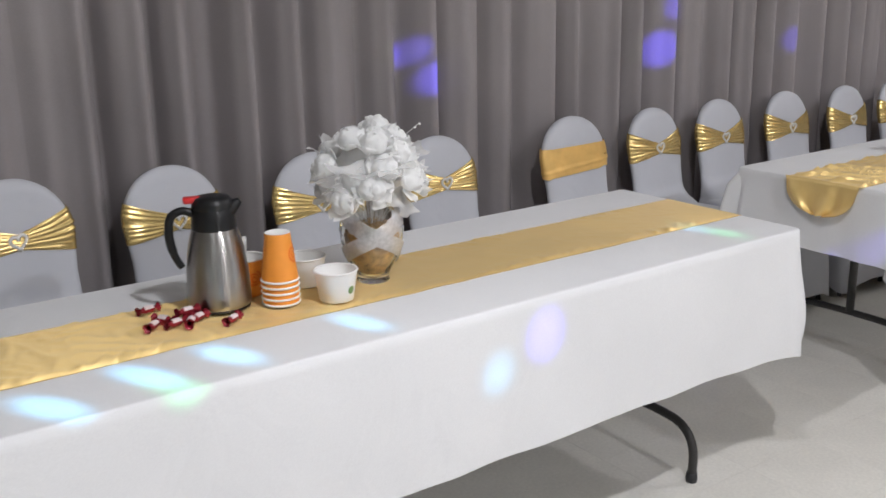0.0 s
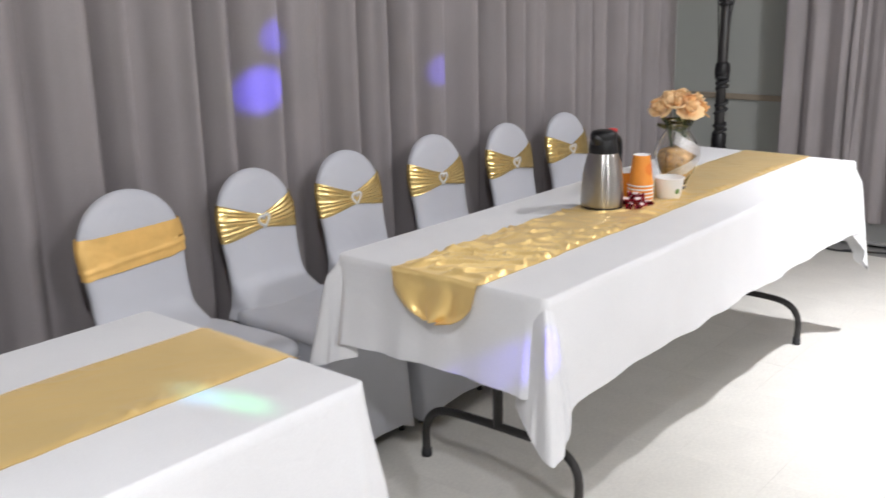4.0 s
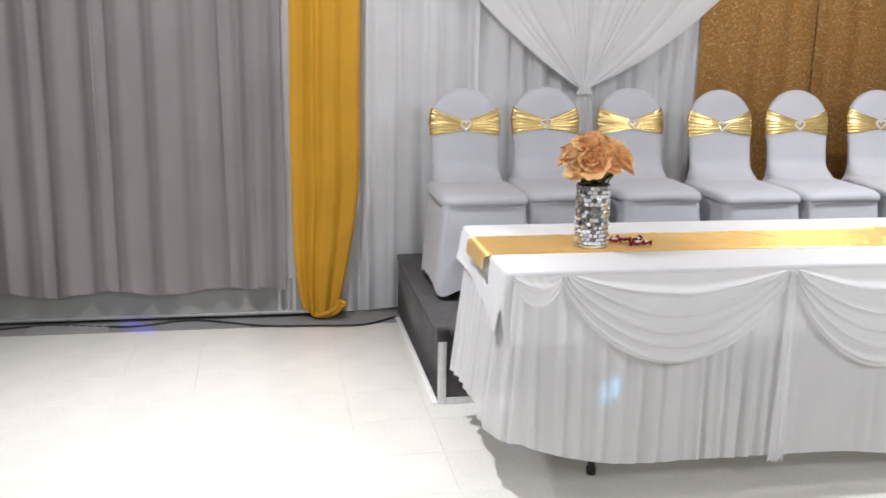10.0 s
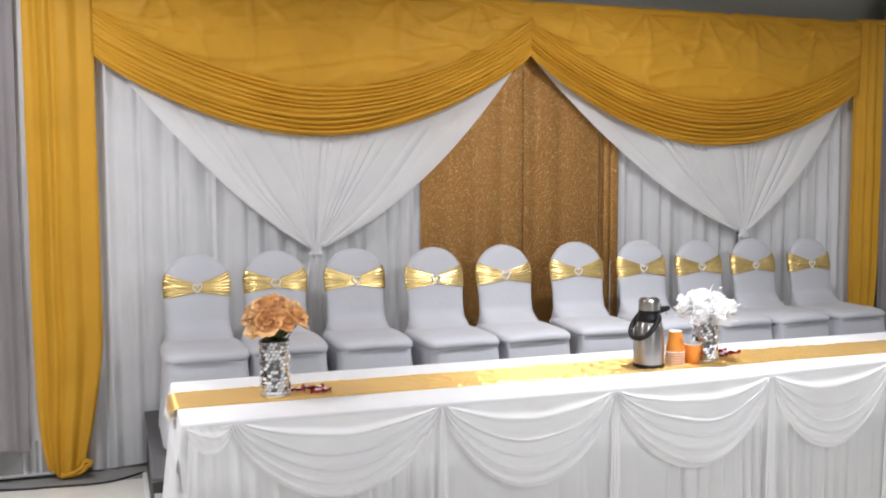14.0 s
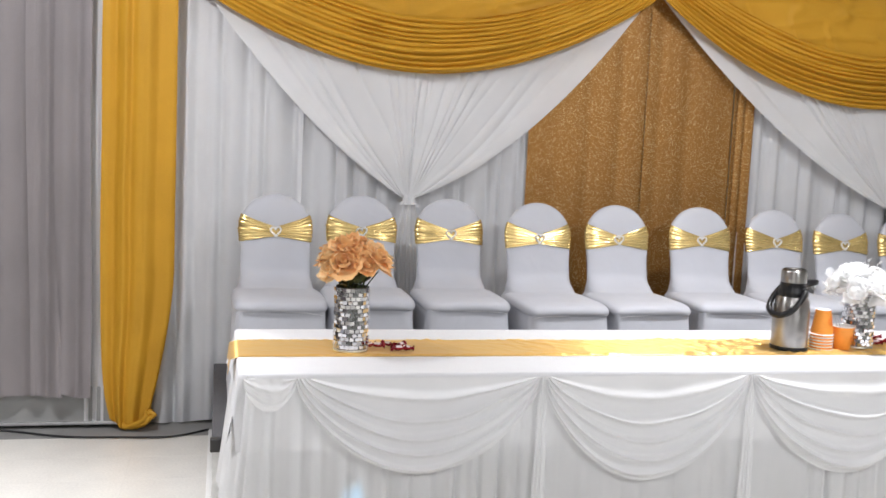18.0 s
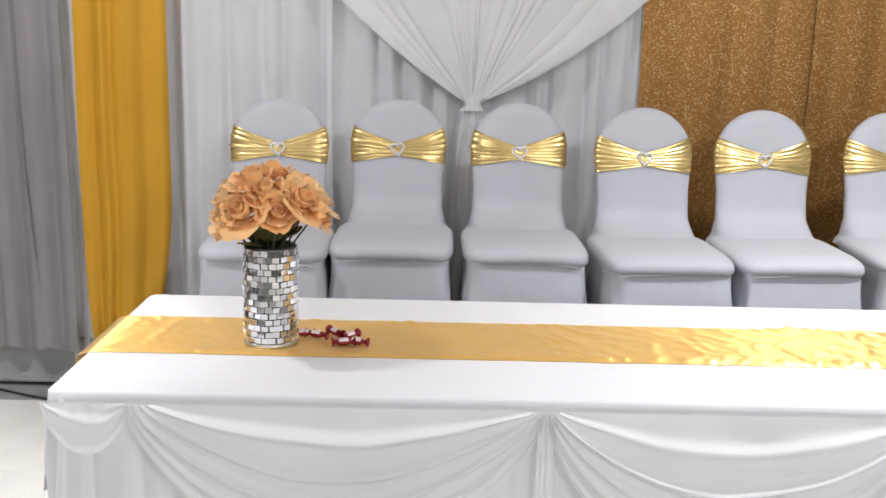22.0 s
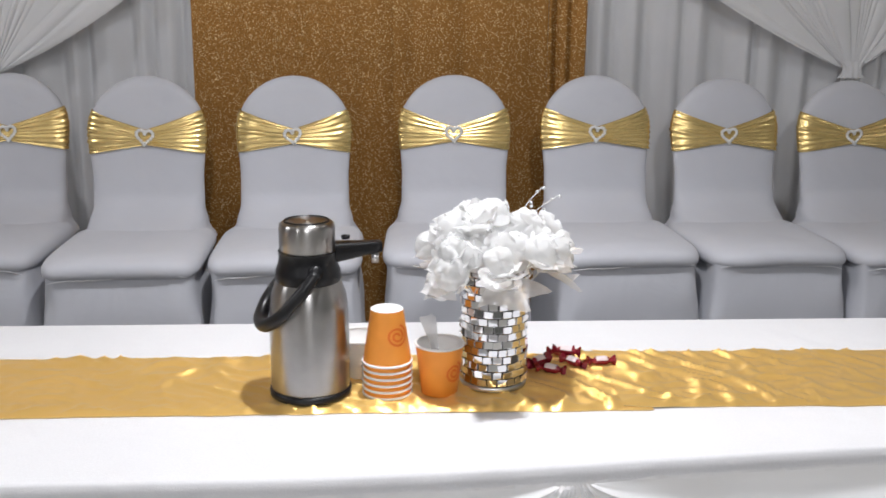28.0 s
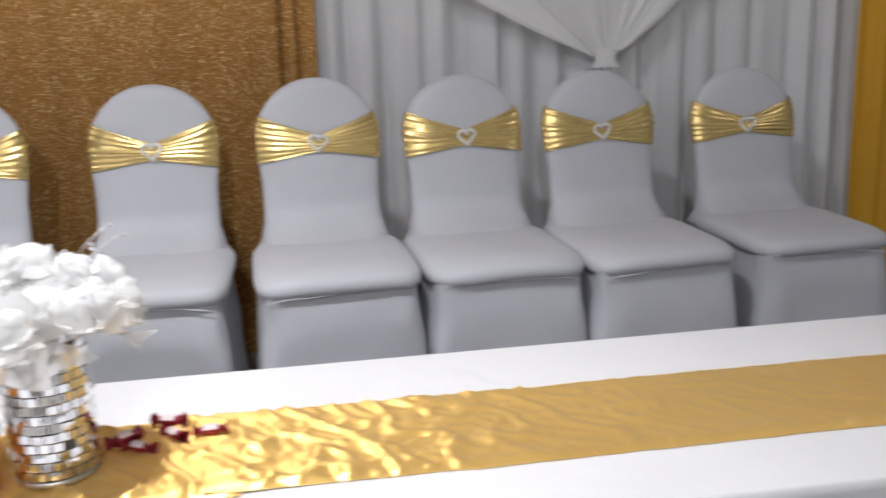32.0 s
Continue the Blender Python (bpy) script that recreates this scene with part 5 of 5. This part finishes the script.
def airpot(x, y, turn):
    """A tall pump flask: steel body and cap, black neck, pouring arm and folded carrying handle."""
    pot = thing("pump_airpot", "tall brushed steel pump flask with black neck and handle", "flask", "", Matrix.Translation((x, y, TZ)) @ pose(0, 0, 0, 0, 0, turn))
    part("body", lathe([(0.0, 0.012), (0.066, 0.012), (0.0675, 0.02), (0.0675, 0.10), (0.0665, 0.155), (0.0635, 0.185), (0.056, 0.208), (0.052, 0.214)], 52), STEEL, pot)
    part("base", lathe([(0.0, 0.0), (0.066, 0.0), (0.070, 0.004), (0.070, 0.012), (0.067, 0.015), (0.0, 0.015)], 44), BLACK_PLASTIC, pot)
    part("neck", lathe([(0.0535, 0.210), (0.056, 0.216), (0.054, 0.232), (0.049, 0.245), (0.048, 0.262), (0.049, 0.266)], 44), BLACK_PLASTIC, pot)
    part("cap", lathe([(0.0, 0.26), (0.0455, 0.262), (0.047, 0.266), (0.047, 0.306), (0.045, 0.314), (0.040, 0.318), (0.038, 0.316)], 44), STEEL, pot)
    part("lid_ring", lathe([(0.0375, 0.314), (0.0385, 0.319), (0.0365, 0.320), (0.0355, 0.315)], 40), BLACK_PLASTIC, pot, "black ring round the push lid")
    part("push_lid", lathe([(0.0355, 0.315), (0.034, 0.318), (0.018, 0.3175), (0.0, 0.317)], 40), STEEL, pot, "round steel push lid")
    rows = []
    for k in range(9):
        t = k / 8
        c = Vector((0.034 + 0.094 * t, 0, 0.258 + 0.004 * t))
        w, h = 0.021 - 0.010 * t, 0.019 - 0.009 * t
        rows.append([c + Vector((0, w * math.copysign(abs(math.cos(a)) ** 0.45, math.cos(a)), h * math.copysign(abs(math.sin(a)) ** 0.45, math.sin(a)))) for a in (2 * math.pi * i / 20 for i in range(20))])
    bm, vs = grid(rows, closed=True)
    bm.faces.new(vs[-1])
    arm = part("pouring_arm", bm, BLACK_PLASTIC, pot)
    part("nozzle", lathe([(0.0, 0.0), (0.006, 0.0), (0.0065, 0.018), (0.0, 0.018)], 14), ALUMINIUM, arm, "pale nozzle").location = (0.118, 0, 0.232)
    part("knob", lathe([(0.0, 0.0), (0.007, 0.0), (0.008, 0.006), (0.0, 0.008)], 14), BLACK_PLASTIC, arm).location = (0.066, 0, 0.280)
    for s in (-1, 1):
        part("pivot", tube([(0, s * 0.046, 0.238), (0, s * 0.060, 0.238)], 0.012, 14), BLACK_PLASTIC, pot)
    line = bend([(0.0, -0.060, 0.238), (-0.028, -0.064, 0.205), (-0.058, -0.056, 0.168), (-0.076, -0.030, 0.146), (-0.081, 0.0, 0.140), (-0.076, 0.030, 0.146), (-0.058, 0.056, 0.168), (-0.028, 0.064, 0.205), (0.0, 0.060, 0.238)], 5)
    part("handle", tube(line, [0.0095 + 0.003 * math.sin(math.pi * k / (len(line) - 1)) for k in range(len(line))], 12), BLACK_PLASTIC, pot)
    pot.scale = (1, 1, 0.955)
    return pot


airpot(5.358, -2.32, -72)


# ---------------------------------------------------------------- vases and flowers
def glass_vase(x, y, turn, label):
    """A waisted glass vase with a lace filling and a silver mesh ribbon round it."""
    vase = thing("glass_vase", label, "vase", "glass vases", Matrix.Translation((x, y, TZ)) @ pose(0, 0, 0, 0, 0, turn))
    outer = [(0.0, 0.0), (0.036, 0.0), (0.040, 0.004), (0.038, 0.012), (0.041, 0.025), (0.060, 0.06), (0.074, 0.10), (0.0775, 0.130), (0.071, 0.160), (0.053, 0.188), (0.041, 0.206), (0.040, 0.222), (0.052, 0.245)]
    inner = [(r - 0.004 if r > 0.005 else 0, z + (0.008 if z < 0.02 else 0)) for r, z in reversed(outer) if z == 0.0 and r == 0.0 or z > 0.01]
    glass = part("glass", lathe(outer + inner, 44), GLASS, vase)
    glass.visible_shadow = False
    part("filling", lathe([(0.0, 0.022), (0.033, 0.024), (0.052, 0.06), (0.064, 0.092), (0.066, 0.116), (0.060, 0.134), (0.03, 0.147), (0.0, 0.150)], 36), AMBER_FILL, vase, "amber lace stuffed into the glass")

    def radius(z):
        for (ra, za), (rb, zb) in zip(outer, outer[1:]):
            if za <= z <= zb and zb > za:
                return ra + (rb - ra) * (z - za) / (zb - za)
        return 0.05
    for slope, phase in ((1, 0.0), (-1, 0.4)):
        rows = []
        for i in range(45):
            a = -1.9 + 3.8 * i / 44 + phase
            zc = 0.116 + slope * 0.055 * (a - phase) / 1.4
            zc = min(max(zc, 0.03), 0.20)
            rows.append([((radius(zc + w) + 0.004 + 0.0022 * math.sin(i * 1.9 + w * 260)) * math.sin(a), -(radius(zc + w) + 0.004 + 0.0022 * math.sin(i * 1.9 + w * 260)) * math.cos(a), zc + w) for w in (-0.021, -0.012, -0.004, 0.004, 0.012, 0.021)])
        bm, _ = grid(rows)
        part("ribbon", bm, RIBBON, vase, "silver mesh ribbon")
    return vase


def petal(bm, m, length, width, cup, curl, seed, ruffle=0.12):
    """One curved petal, from its foot at the origin up along z, bending outwards along x."""
    rows = []
    for i in range(6):
        t = i / 5
        w = width * math.sin(math.pi * (0.14 + 0.50 * t))
        row = []
        for j in range(7):
            s = j / 3 - 1
            lift = length * t
            out = cup * math.sin(t * math.pi * 0.5) + curl * max(0, t - 0.55) ** 2 * 4 * length
            edge = ruffle * width * t * math.sin(s * 5 + seed) * (abs(s) + 0.2)
            row.append(m @ Vector((out - 0.55 * width * s * s * (1 - 0.5 * t) + edge, w * s, lift - 0.34 * length * s * s * t - curl * length * max(0, t - 0.6) * 0.8)))
        rows.append(row)
    grid(rows, bm)


def cup_petal(bm, m, radius, height, span, flare, ruffle, seed, blunt=0.55):
    """A cupped petal: a piece of a bowl about z, its lip turned out and softly ruffled."""
    rows = []
    for i in range(8):
        t = i / 7
        wide = span * math.sqrt(max(0.03, 1 - max(0.0, (t - blunt) / (1.02 - blunt)) ** 2.4)) * min(1, 0.45 + t)
        row = []
        for j in range(9):
            s = j / 4 - 1
            a = s * wide
            wave = ruffle * t * t * (math.sin(4.2 * s + seed) + 0.6 * math.sin(7.7 * s + seed * 2.3))
            r = radius * (math.sin(math.pi / 2 * min(1.0, t * 1.35)) ** 0.8 + flare * t ** 3 + wave)
            rise = t - 0.42 * flare * t ** 3 if flare >= 0 else math.sin(math.pi / 2 * t) ** 0.9
            z = height * (rise - 0.10 * s * s * t + 0.7 * wave)
            row.append(m @ Vector((r * math.cos(a), r * math.sin(a), z)))
        rows.append(row)
    grid(rows, bm)


def rose(size, seed):
    """A full fabric rose: rings of petals from a tight heart to loose, turned-out ones."""
    rnd = random.Random(seed)
    bm = bmesh.new()
    for ring, (n, r, h, span, flare, ruffle) in enumerate(((3, 0.22, 0.86, 1.4, -0.1, 0.04), (3, 0.40, 0.90, 1.25, 0.05, 0.06), (4, 0.58, 0.80, 1.0, 0.30, 0.08), (5, 0.72, 0.62, 0.85, 0.60, 0.09))):
        for k in range(n):
            a = 360 * k / n + ring * 37 + rnd.uniform(-14, 14)
            q = size * rnd.uniform(0.88, 1.12)
            m = pose(0, 0, -0.02 * size * ring, 0, 0, a) @ pose(0, 0, 0, rnd.uniform(-5, 5), rnd.uniform(-7, 7), 0)
            cup_petal(bm, m, r * q, h * q, span, flare * rnd.uniform(0.7, 1.3), ruffle, rnd.uniform(0, 6), 0.7)
    return bm


def puff(size, seed):
    """A soft white blossom: a plump, lobed bud of gathered tulle with a few loose petals round it."""
    rnd = random.Random(seed)
    bm = bmesh.new()
    lobes = [(Vector((rnd.gauss(0, 1), rnd.gauss(0, 1), rnd.uniform(-0.2, 1.3))).normalized(), rnd.uniform(0.8, 1.15)) for _ in range(6)]
    rows = []
    for i in range(17):
        th = math.pi * (0.03 + 0.90 * i / 16)
        row = []
        for k in range(26):
            a = 2 * math.pi * k / 26
            d = Vector((math.sin(th) * math.cos(a), math.sin(th) * math.sin(a), math.cos(th)))
            near = sorted(((d - c).length * w for c, w in lobes))
            crease = min(1.0, (near[1] - near[0]) / 0.35)
            r = size * (0.62 + 0.10 * crease - 0.08 * near[0] ** 2 + 0.07 * noise.noise(d * 5 + Vector((seed, 0, 0))) + 0.035 * noise.noise(d * 13 + Vector((0, seed, 0))))
            row.append(d * r * (1.0 if d.z > 0 else 1 + 0.2 * d.z) + Vector((0, 0, 0.5 * size)))
        rows.append(row)
    grid(rows, bm, closed=True)
    for k in range(5):
        q = size * rnd.uniform(0.85, 1.15)
        m = pose(0, 0, 0, 0, 0, 72 * k + rnd.uniform(-25, 25)) @ pose(0, 0, 0, rnd.uniform(-10, 10), rnd.uniform(-12, 12), 0)
        cup_petal(bm, m, 0.86 * q, 0.95 * q, 0.80, rnd.uniform(-0.3, 0.5), 0.10, rnd.uniform(0, 6), 0.5)
    return bm


def leaf_blade(bm, m, length, width):
    rows = []
    for i in range(8):
        t = i / 7
        w = width * math.sin(math.pi * min(1, t * 0.97 + 0.02)) ** 0.75
        rows.append([m @ Vector((0.25 * length * t * t + 0.2 * w * abs(s), w * s, length * t - 0.15 * length * t * t)) for s in (-1, -0.5, 0, 0.5, 1)])
    grid(rows, bm)


def bouquet(name, x, y, z, heads, spread, height, size, mats, seed, label, kind, leaves=7, reach=0.05, sprays=0, strips=0, droop=66, stalk=None):
    """Cut flowers in a vase: blossoms on a dome, each with its stem, and leaves below."""
    rnd = random.Random(seed)
    bunch = thing(name, label, "flowers", "", Matrix.Translation((x, y, z)))
    golden = math.pi * (3 - math.sqrt(5))
    meshes = {}
    for k in range(heads):
        t = (k + 0.5) / heads
        a = k * golden + rnd.uniform(-0.25, 0.25)
        tilt = droop * math.sqrt(t) * rnd.uniform(0.9, 1.08)
        s = math.sin(radians(tilt))
        p = Vector((spread * s * math.cos(a), spread * s * math.sin(a), height * (math.cos(radians(tilt)) - 0.35) / 0.65 + 0.035 + rnd.uniform(-1, 1) * (0.008 if kind == "rose" else 0.024)))
        key = k % 4
        if key not in meshes:
            bm = rose(size, seed + key) if kind == "rose" else puff(size, seed + key)
            head = part("blossom", bm, mats[key % len(mats)], bunch)
            meshes[key] = head.data
        else:
            head = new("blossom", meshes[key])
            head.parent = bunch
        head.matrix_local = Matrix.Translation(p) @ pose(0, 0, 0, 0, 0, math.degrees(a)) @ pose(0, 0, 0, 0, tilt * 0.85, 0) @ pose(0, 0, 0, 0, 0, rnd.uniform(0, 360)) @ Matrix.Scale(rnd.uniform(0.88, 1.12), 4)
        foot = Vector((0.018 * math.cos(a), 0.018 * math.sin(a), -reach - 0.05))
        part("stem", tube(bend([p - Vector((0, 0, 0.006)), Vector((foot.x + 0.30 * (p.x - foot.x), foot.y + 0.30 * (p.y - foot.y), 0.45 * p.z + 0.55 * foot.z)), foot], 4), 0.0022 if not stalk else 0.0012, 6), stalk or STEM, bunch)
    for k in range(leaves):
        a = 2 * math.pi * k / leaves + rnd.uniform(-0.3, 0.3)
        bm = bmesh.new()
        m = pose(0.02 * math.cos(a), 0.02 * math.sin(a), -0.025 + rnd.uniform(-0.01, 0.015), 0, 0, math.degrees(a)) @ pose(0, 0, 0, 0, rnd.uniform(20, 65), 0)
        leaf_blade(bm, m, rnd.uniform(0.06, 0.085), 0.027)
        part("leaf", bm, LEAF, bunch)
    if stalk:
        rows = []
        for i in range(13):
            t = math.pi * i / 12
            rows.append([((spread * 0.82 * math.sin(t)) * (1 + 0.22 * wob(3 * math.cos(a) + seed, 3 * math.sin(a), t)) * math.cos(a),
                          (spread * 0.82 * math.sin(t)) * (1 + 0.22 * wob(3 * math.cos(a) + seed, 3 * math.sin(a), t)) * math.sin(a),
                          0.025 + height * 0.45 + (height * 0.45 + 0.03) * math.cos(t)) for a in (2 * math.pi * k / 24 for k in range(24))])
        part("tulle_core", grid(rows, closed=True)[0], WHITE_PETAL, bunch)
    for k in range(strips):
        a = 2 * math.pi * k / strips + rnd.uniform(-0.4, 0.4)
        bm = bmesh.new()
        m = pose(spread * 0.75 * math.cos(a), spread * 0.75 * math.sin(a), rnd.uniform(0.0, 0.02 + height * 0.9), 0, 0, math.degrees(a)) @ pose(0, 0, 0, 0, rnd.uniform(40, 135), rnd.uniform(-40, 40))
        long, wide = rnd.uniform(0.055, 0.085), rnd.uniform(0.022, 0.038)
        grid([[m @ Vector((0.010 * math.sin(4 * t + s * 2 + k), wide * s * (0.45 + 0.75 * t) + 0.004 * math.sin(7 * t + k), long * (t + 0.10 * t * math.sin(3 * s + k)))) for s in (-1, -0.6, -0.2, 0.2, 0.6, 1)] for t in (0, 0.2, 0.4, 0.6, 0.8, 1.0)], bm)
        part("tulle_end", bm, TULLE, bunch)
    for k in range(sprays):
        a = rnd.uniform(0, 6.28)
        tip = Vector((spread * 1.25 * math.cos(a), spread * 1.25 * math.sin(a), height + rnd.uniform(0.02, 0.13)))
        bm = tube(bend([(0, 0, 0.0), tip * 0.6 + Vector((0, 0, 0.02)), tip], 5), 0.0009, 5)
        spray = part("bead_spray", bm, PEARL, bunch, "thin wire with pearl beads")
        for q in range(4):
            b = bmesh.new()
            bmesh.ops.create_uvsphere(b, u_segments=8, v_segments=6, radius=0.0032, matrix=Matrix.Translation(tip * (1 - 0.09 * q) + Vector((0.003 * (q % 2), 0.004 * (q % 3 - 1), 0.006 * (q % 2)))))
            part("bead", b, PEARL, spray)
    return bunch


def mosaic_vase(x, y, turn):
    """A straight vase faced with small mirror tiles laid in bands."""
    vase = thing("mosaic_vase", "cylindrical vase faced with small mirror tiles", "vase", "mirror mosaic vases", Matrix.Translation((x, y, TZ)) @ pose(0, 0, 0, 0, 0, turn))
    R, H = 0.0565, 0.218
    part("body", lathe([(0.0, 0.0), (R, 0.0), (R, H), (R - 0.004, H), (R - 0.004, 0.012), (0.0, 0.012)], 48), DARK_GROUT, vase)
    part("foot_ring", lathe([(R, 0.0), (R + 0.003, 0.0), (R + 0.003, 0.007), (R, 0.008)], 48), ALUMINIUM, vase)
    n, rows_ = 22, 15
    rnd = random.Random(int(abs(y) * 100))
    w = 2 * math.pi * R / n
    h = (H - 0.012) / rows_
    shapes = []
    for q in range(3):
        shapes.append(boxed(-w / 2 * (0.975 - 0.02 * q), -0.0028, 0.0004, w / 2 * (0.975 - 0.015 * q), 0.0012, h - 0.0004, bevel=0.0007))
    datas = []
    rest = bmesh.new()
    facing = -90 - turn
    for k in range(rows_):
        for i in range(n):
            a = 2 * math.pi * (i + 0.5 * (k % 2)) / n + rnd.uniform(-0.015, 0.015)
            q = rnd.randrange(3)
            if rnd.random() < 0.02:
                continue
            at = Matrix.Translation(((R + 0.0002) * math.sin(a), -(R + 0.0002) * math.cos(a), 0.010 + k * h)) @ pose(0, 0, 0, rnd.uniform(-7, 7), rnd.uniform(-3, 3), math.degrees(a) + rnd.uniform(-10, 10))
            if math.cos(a - math.radians(facing)) < -0.38:
                far = boxed(-w / 2 * 0.9, -0.0028, 0.0008, w / 2 * 0.9, 0.0012, h - 0.0008)
                far.transform(at)
                keep = bpy.data.meshes.new("far")
                far.to_mesh(keep)
                far.free()
                rest.from_mesh(keep)
                bpy.data.meshes.remove(keep)
                continue
            if len(datas) <= q or datas[q] is None:
                while len(datas) <= q:
                    datas.append(None)
                ob = part("mirror_tile", shapes[q], MIRROR, vase, flat=True)
                datas[q] = ob.data
            else:
                ob = new("mirror_tile", datas[q])
                ob.parent = vase
            ob.matrix_local = at
    tagged(part("mirror_tiles", rest, MIRROR, vase, flat=True), kind="stuff")
    return vase


glass_vase(1.439, 1.985, -35, "waisted glass vase with amber filling and silver mesh ribbon")
bouquet("white_bouquet", 1.439, 1.985, TZ + 0.215, 30, 0.094, 0.082, 0.042, (WHITE_PETAL,), 5, "round bunch of white tulle flowers in a glass vase", "puff", 0, sprays=1, strips=26, droop=88, stalk=TULLE)
glass_vase(4.60, 1.985, 15, "waisted glass vase with amber filling and silver mesh ribbon")
bouquet("peach_roses", 4.60, 1.985, TZ + 0.226, 12, 0.084, 0.052, 0.043, (CREAM_PETAL, CREAM_PETAL, PEACH_PETAL), 7, "bunch of apricot fabric roses in a glass vase", "rose", 5)
mosaic_vase(5.36, -0.655, 20)
bouquet("peach_roses", 5.36, -0.655, TZ + 0.243, 16, 0.096, 0.070, 0.052, (PEACH_PETAL, PEACH_PETAL, CREAM_PETAL), 11, "bunch of peach fabric roses with green leaves", "rose", 13, droop=74)
mosaic_vase(5.40, -2.64, 50)
bouquet("white_bouquet", 5.40, -2.64, TZ + 0.203, 24, 0.098, 0.026, 0.042, (WHITE_PETAL,), 15, "wide bunch of white tulle flowers with pearl sprays", "puff", 0, sprays=6, strips=22, droop=84, stalk=TULLE)

# ---------------------------------------------------------------- light stand in the corner
stand = thing("light_stand", "black light stand with cables wound round its pole", "light stand", at=(6.56, 2.70, 0))
part("pole", tube([(0, 0, 0.02), (0, 0, 1.0), (0.0, 0, 1.6)], 0.025, 12), BLACK_METAL, stand)
part("upper_pole", tube([(0, 0, 1.6), (0.0, 0, 2.75)], 0.022, 12), BLACK_METAL, stand)
for z in (0.62, 1.0, 1.6):
    part("collar", lathe([(0.024, z - 0.05), (0.038, z - 0.04), (0.041, z), (0.038, z + 0.04), (0.024, z + 0.05)], 16), BLACK_PLASTIC, stand)
for k in range(3):
    a = radians(20 + 120 * k)
    c, s = math.cos(a), math.sin(a)
    leg = part("leg", tube([(0.03 * c, 0.03 * s, 0.6), (0.42 * c, 0.42 * s, 0.015)], 0.011, 8), BLACK_METAL, stand)
    part("brace", tube([(0.02 * c, 0.02 * s, 0.2), (0.22 * c, 0.22 * s, 0.31)], 0.008, 8), BLACK_METAL, stand)
for k, (z0, z1, turns) in enumerate(((0.56, 0.72, 5), (0.76, 0.84, 2), (0.90, 1.03, 5), (1.34, 1.42, 3), (1.75, 1.80, 2))):
    pts = []
    for i in range(turns * 8 + 1):
        t = i / (turns * 8)
        rr = 0.032 + 0.005 * math.sin(i * 0.9 + k)
        pts.append((rr * math.cos(i * 0.785), rr * math.sin(i * 0.785), z0 + (z1 - z0) * t + 0.004 * math.sin(i * 1.3 + k)))
    part("cable_wrap", tube(pts, 0.008, 7), RUBBER, stand, "black cable wound round the pole")
part("loose_cable", tube(bend([(0.026, -0.01, 1.02), (0.022, -0.02, 1.3), (0.03, -0.06, 1.5), (0.02, -0.07, 1.75), (0.01, -0.13, 2.0), (-0.01, -0.2, 2.3), (0, -0.22, 2.7)], 6), 0.0045, 7), RUBBER, stand)
part("loose_cable", tube(bend([(0.0, 0.026, 0.7), (0.0, 0.03, 1.1), (-0.01, 0.05, 1.55), (0.0, 0.05, 1.8), (0.0, 0.07, 2.1), (0, 0.06, 2.7)], 6), 0.0035, 7), RUBBER, stand)

# ---------------------------------------------------------------- floor tiles
PITCH = 0.31
tile_mesh = None
count = 0
rest = bmesh.new()
bm = boxed(-PITCH / 2 + 0.0003, -PITCH / 2 + 0.0003, -0.004, PITCH / 2 - 0.0003, PITCH / 2 - 0.0003, 0.0)
first_tile = part("tile", bm, TILE, floor, flat=True)
tile_mesh = first_tile.data
used = False
x = 6.925 - PITCH / 2
while x > BACK_X:
    y = 0.16 + PITCH / 2 + 10 * PITCH
    while y > BACK_Y:
        if y < WALL_Y:
            if 2.4 < x and -0.7 < y < 3.3 or 5.0 < x and -1.0 < y:
                if not used:
                    first_tile.location, used = (x, y, 0), True
                else:
                    ob = new("tile", tile_mesh)
                    ob.parent, ob.location = floor, (x, y, 0)
            else:
                h = PITCH / 2 - 0.0003
                vs = [rest.verts.new((x + a * h, y + b * h, 0.0)) for a, b in ((-1, -1), (1, -1), (1, 1), (-1, 1))]
                rest.faces.new(vs)
        y -= PITCH
    x -= PITCH
tagged(part("tiles", rest, TILE, floor, flat=True), kind="stuff")
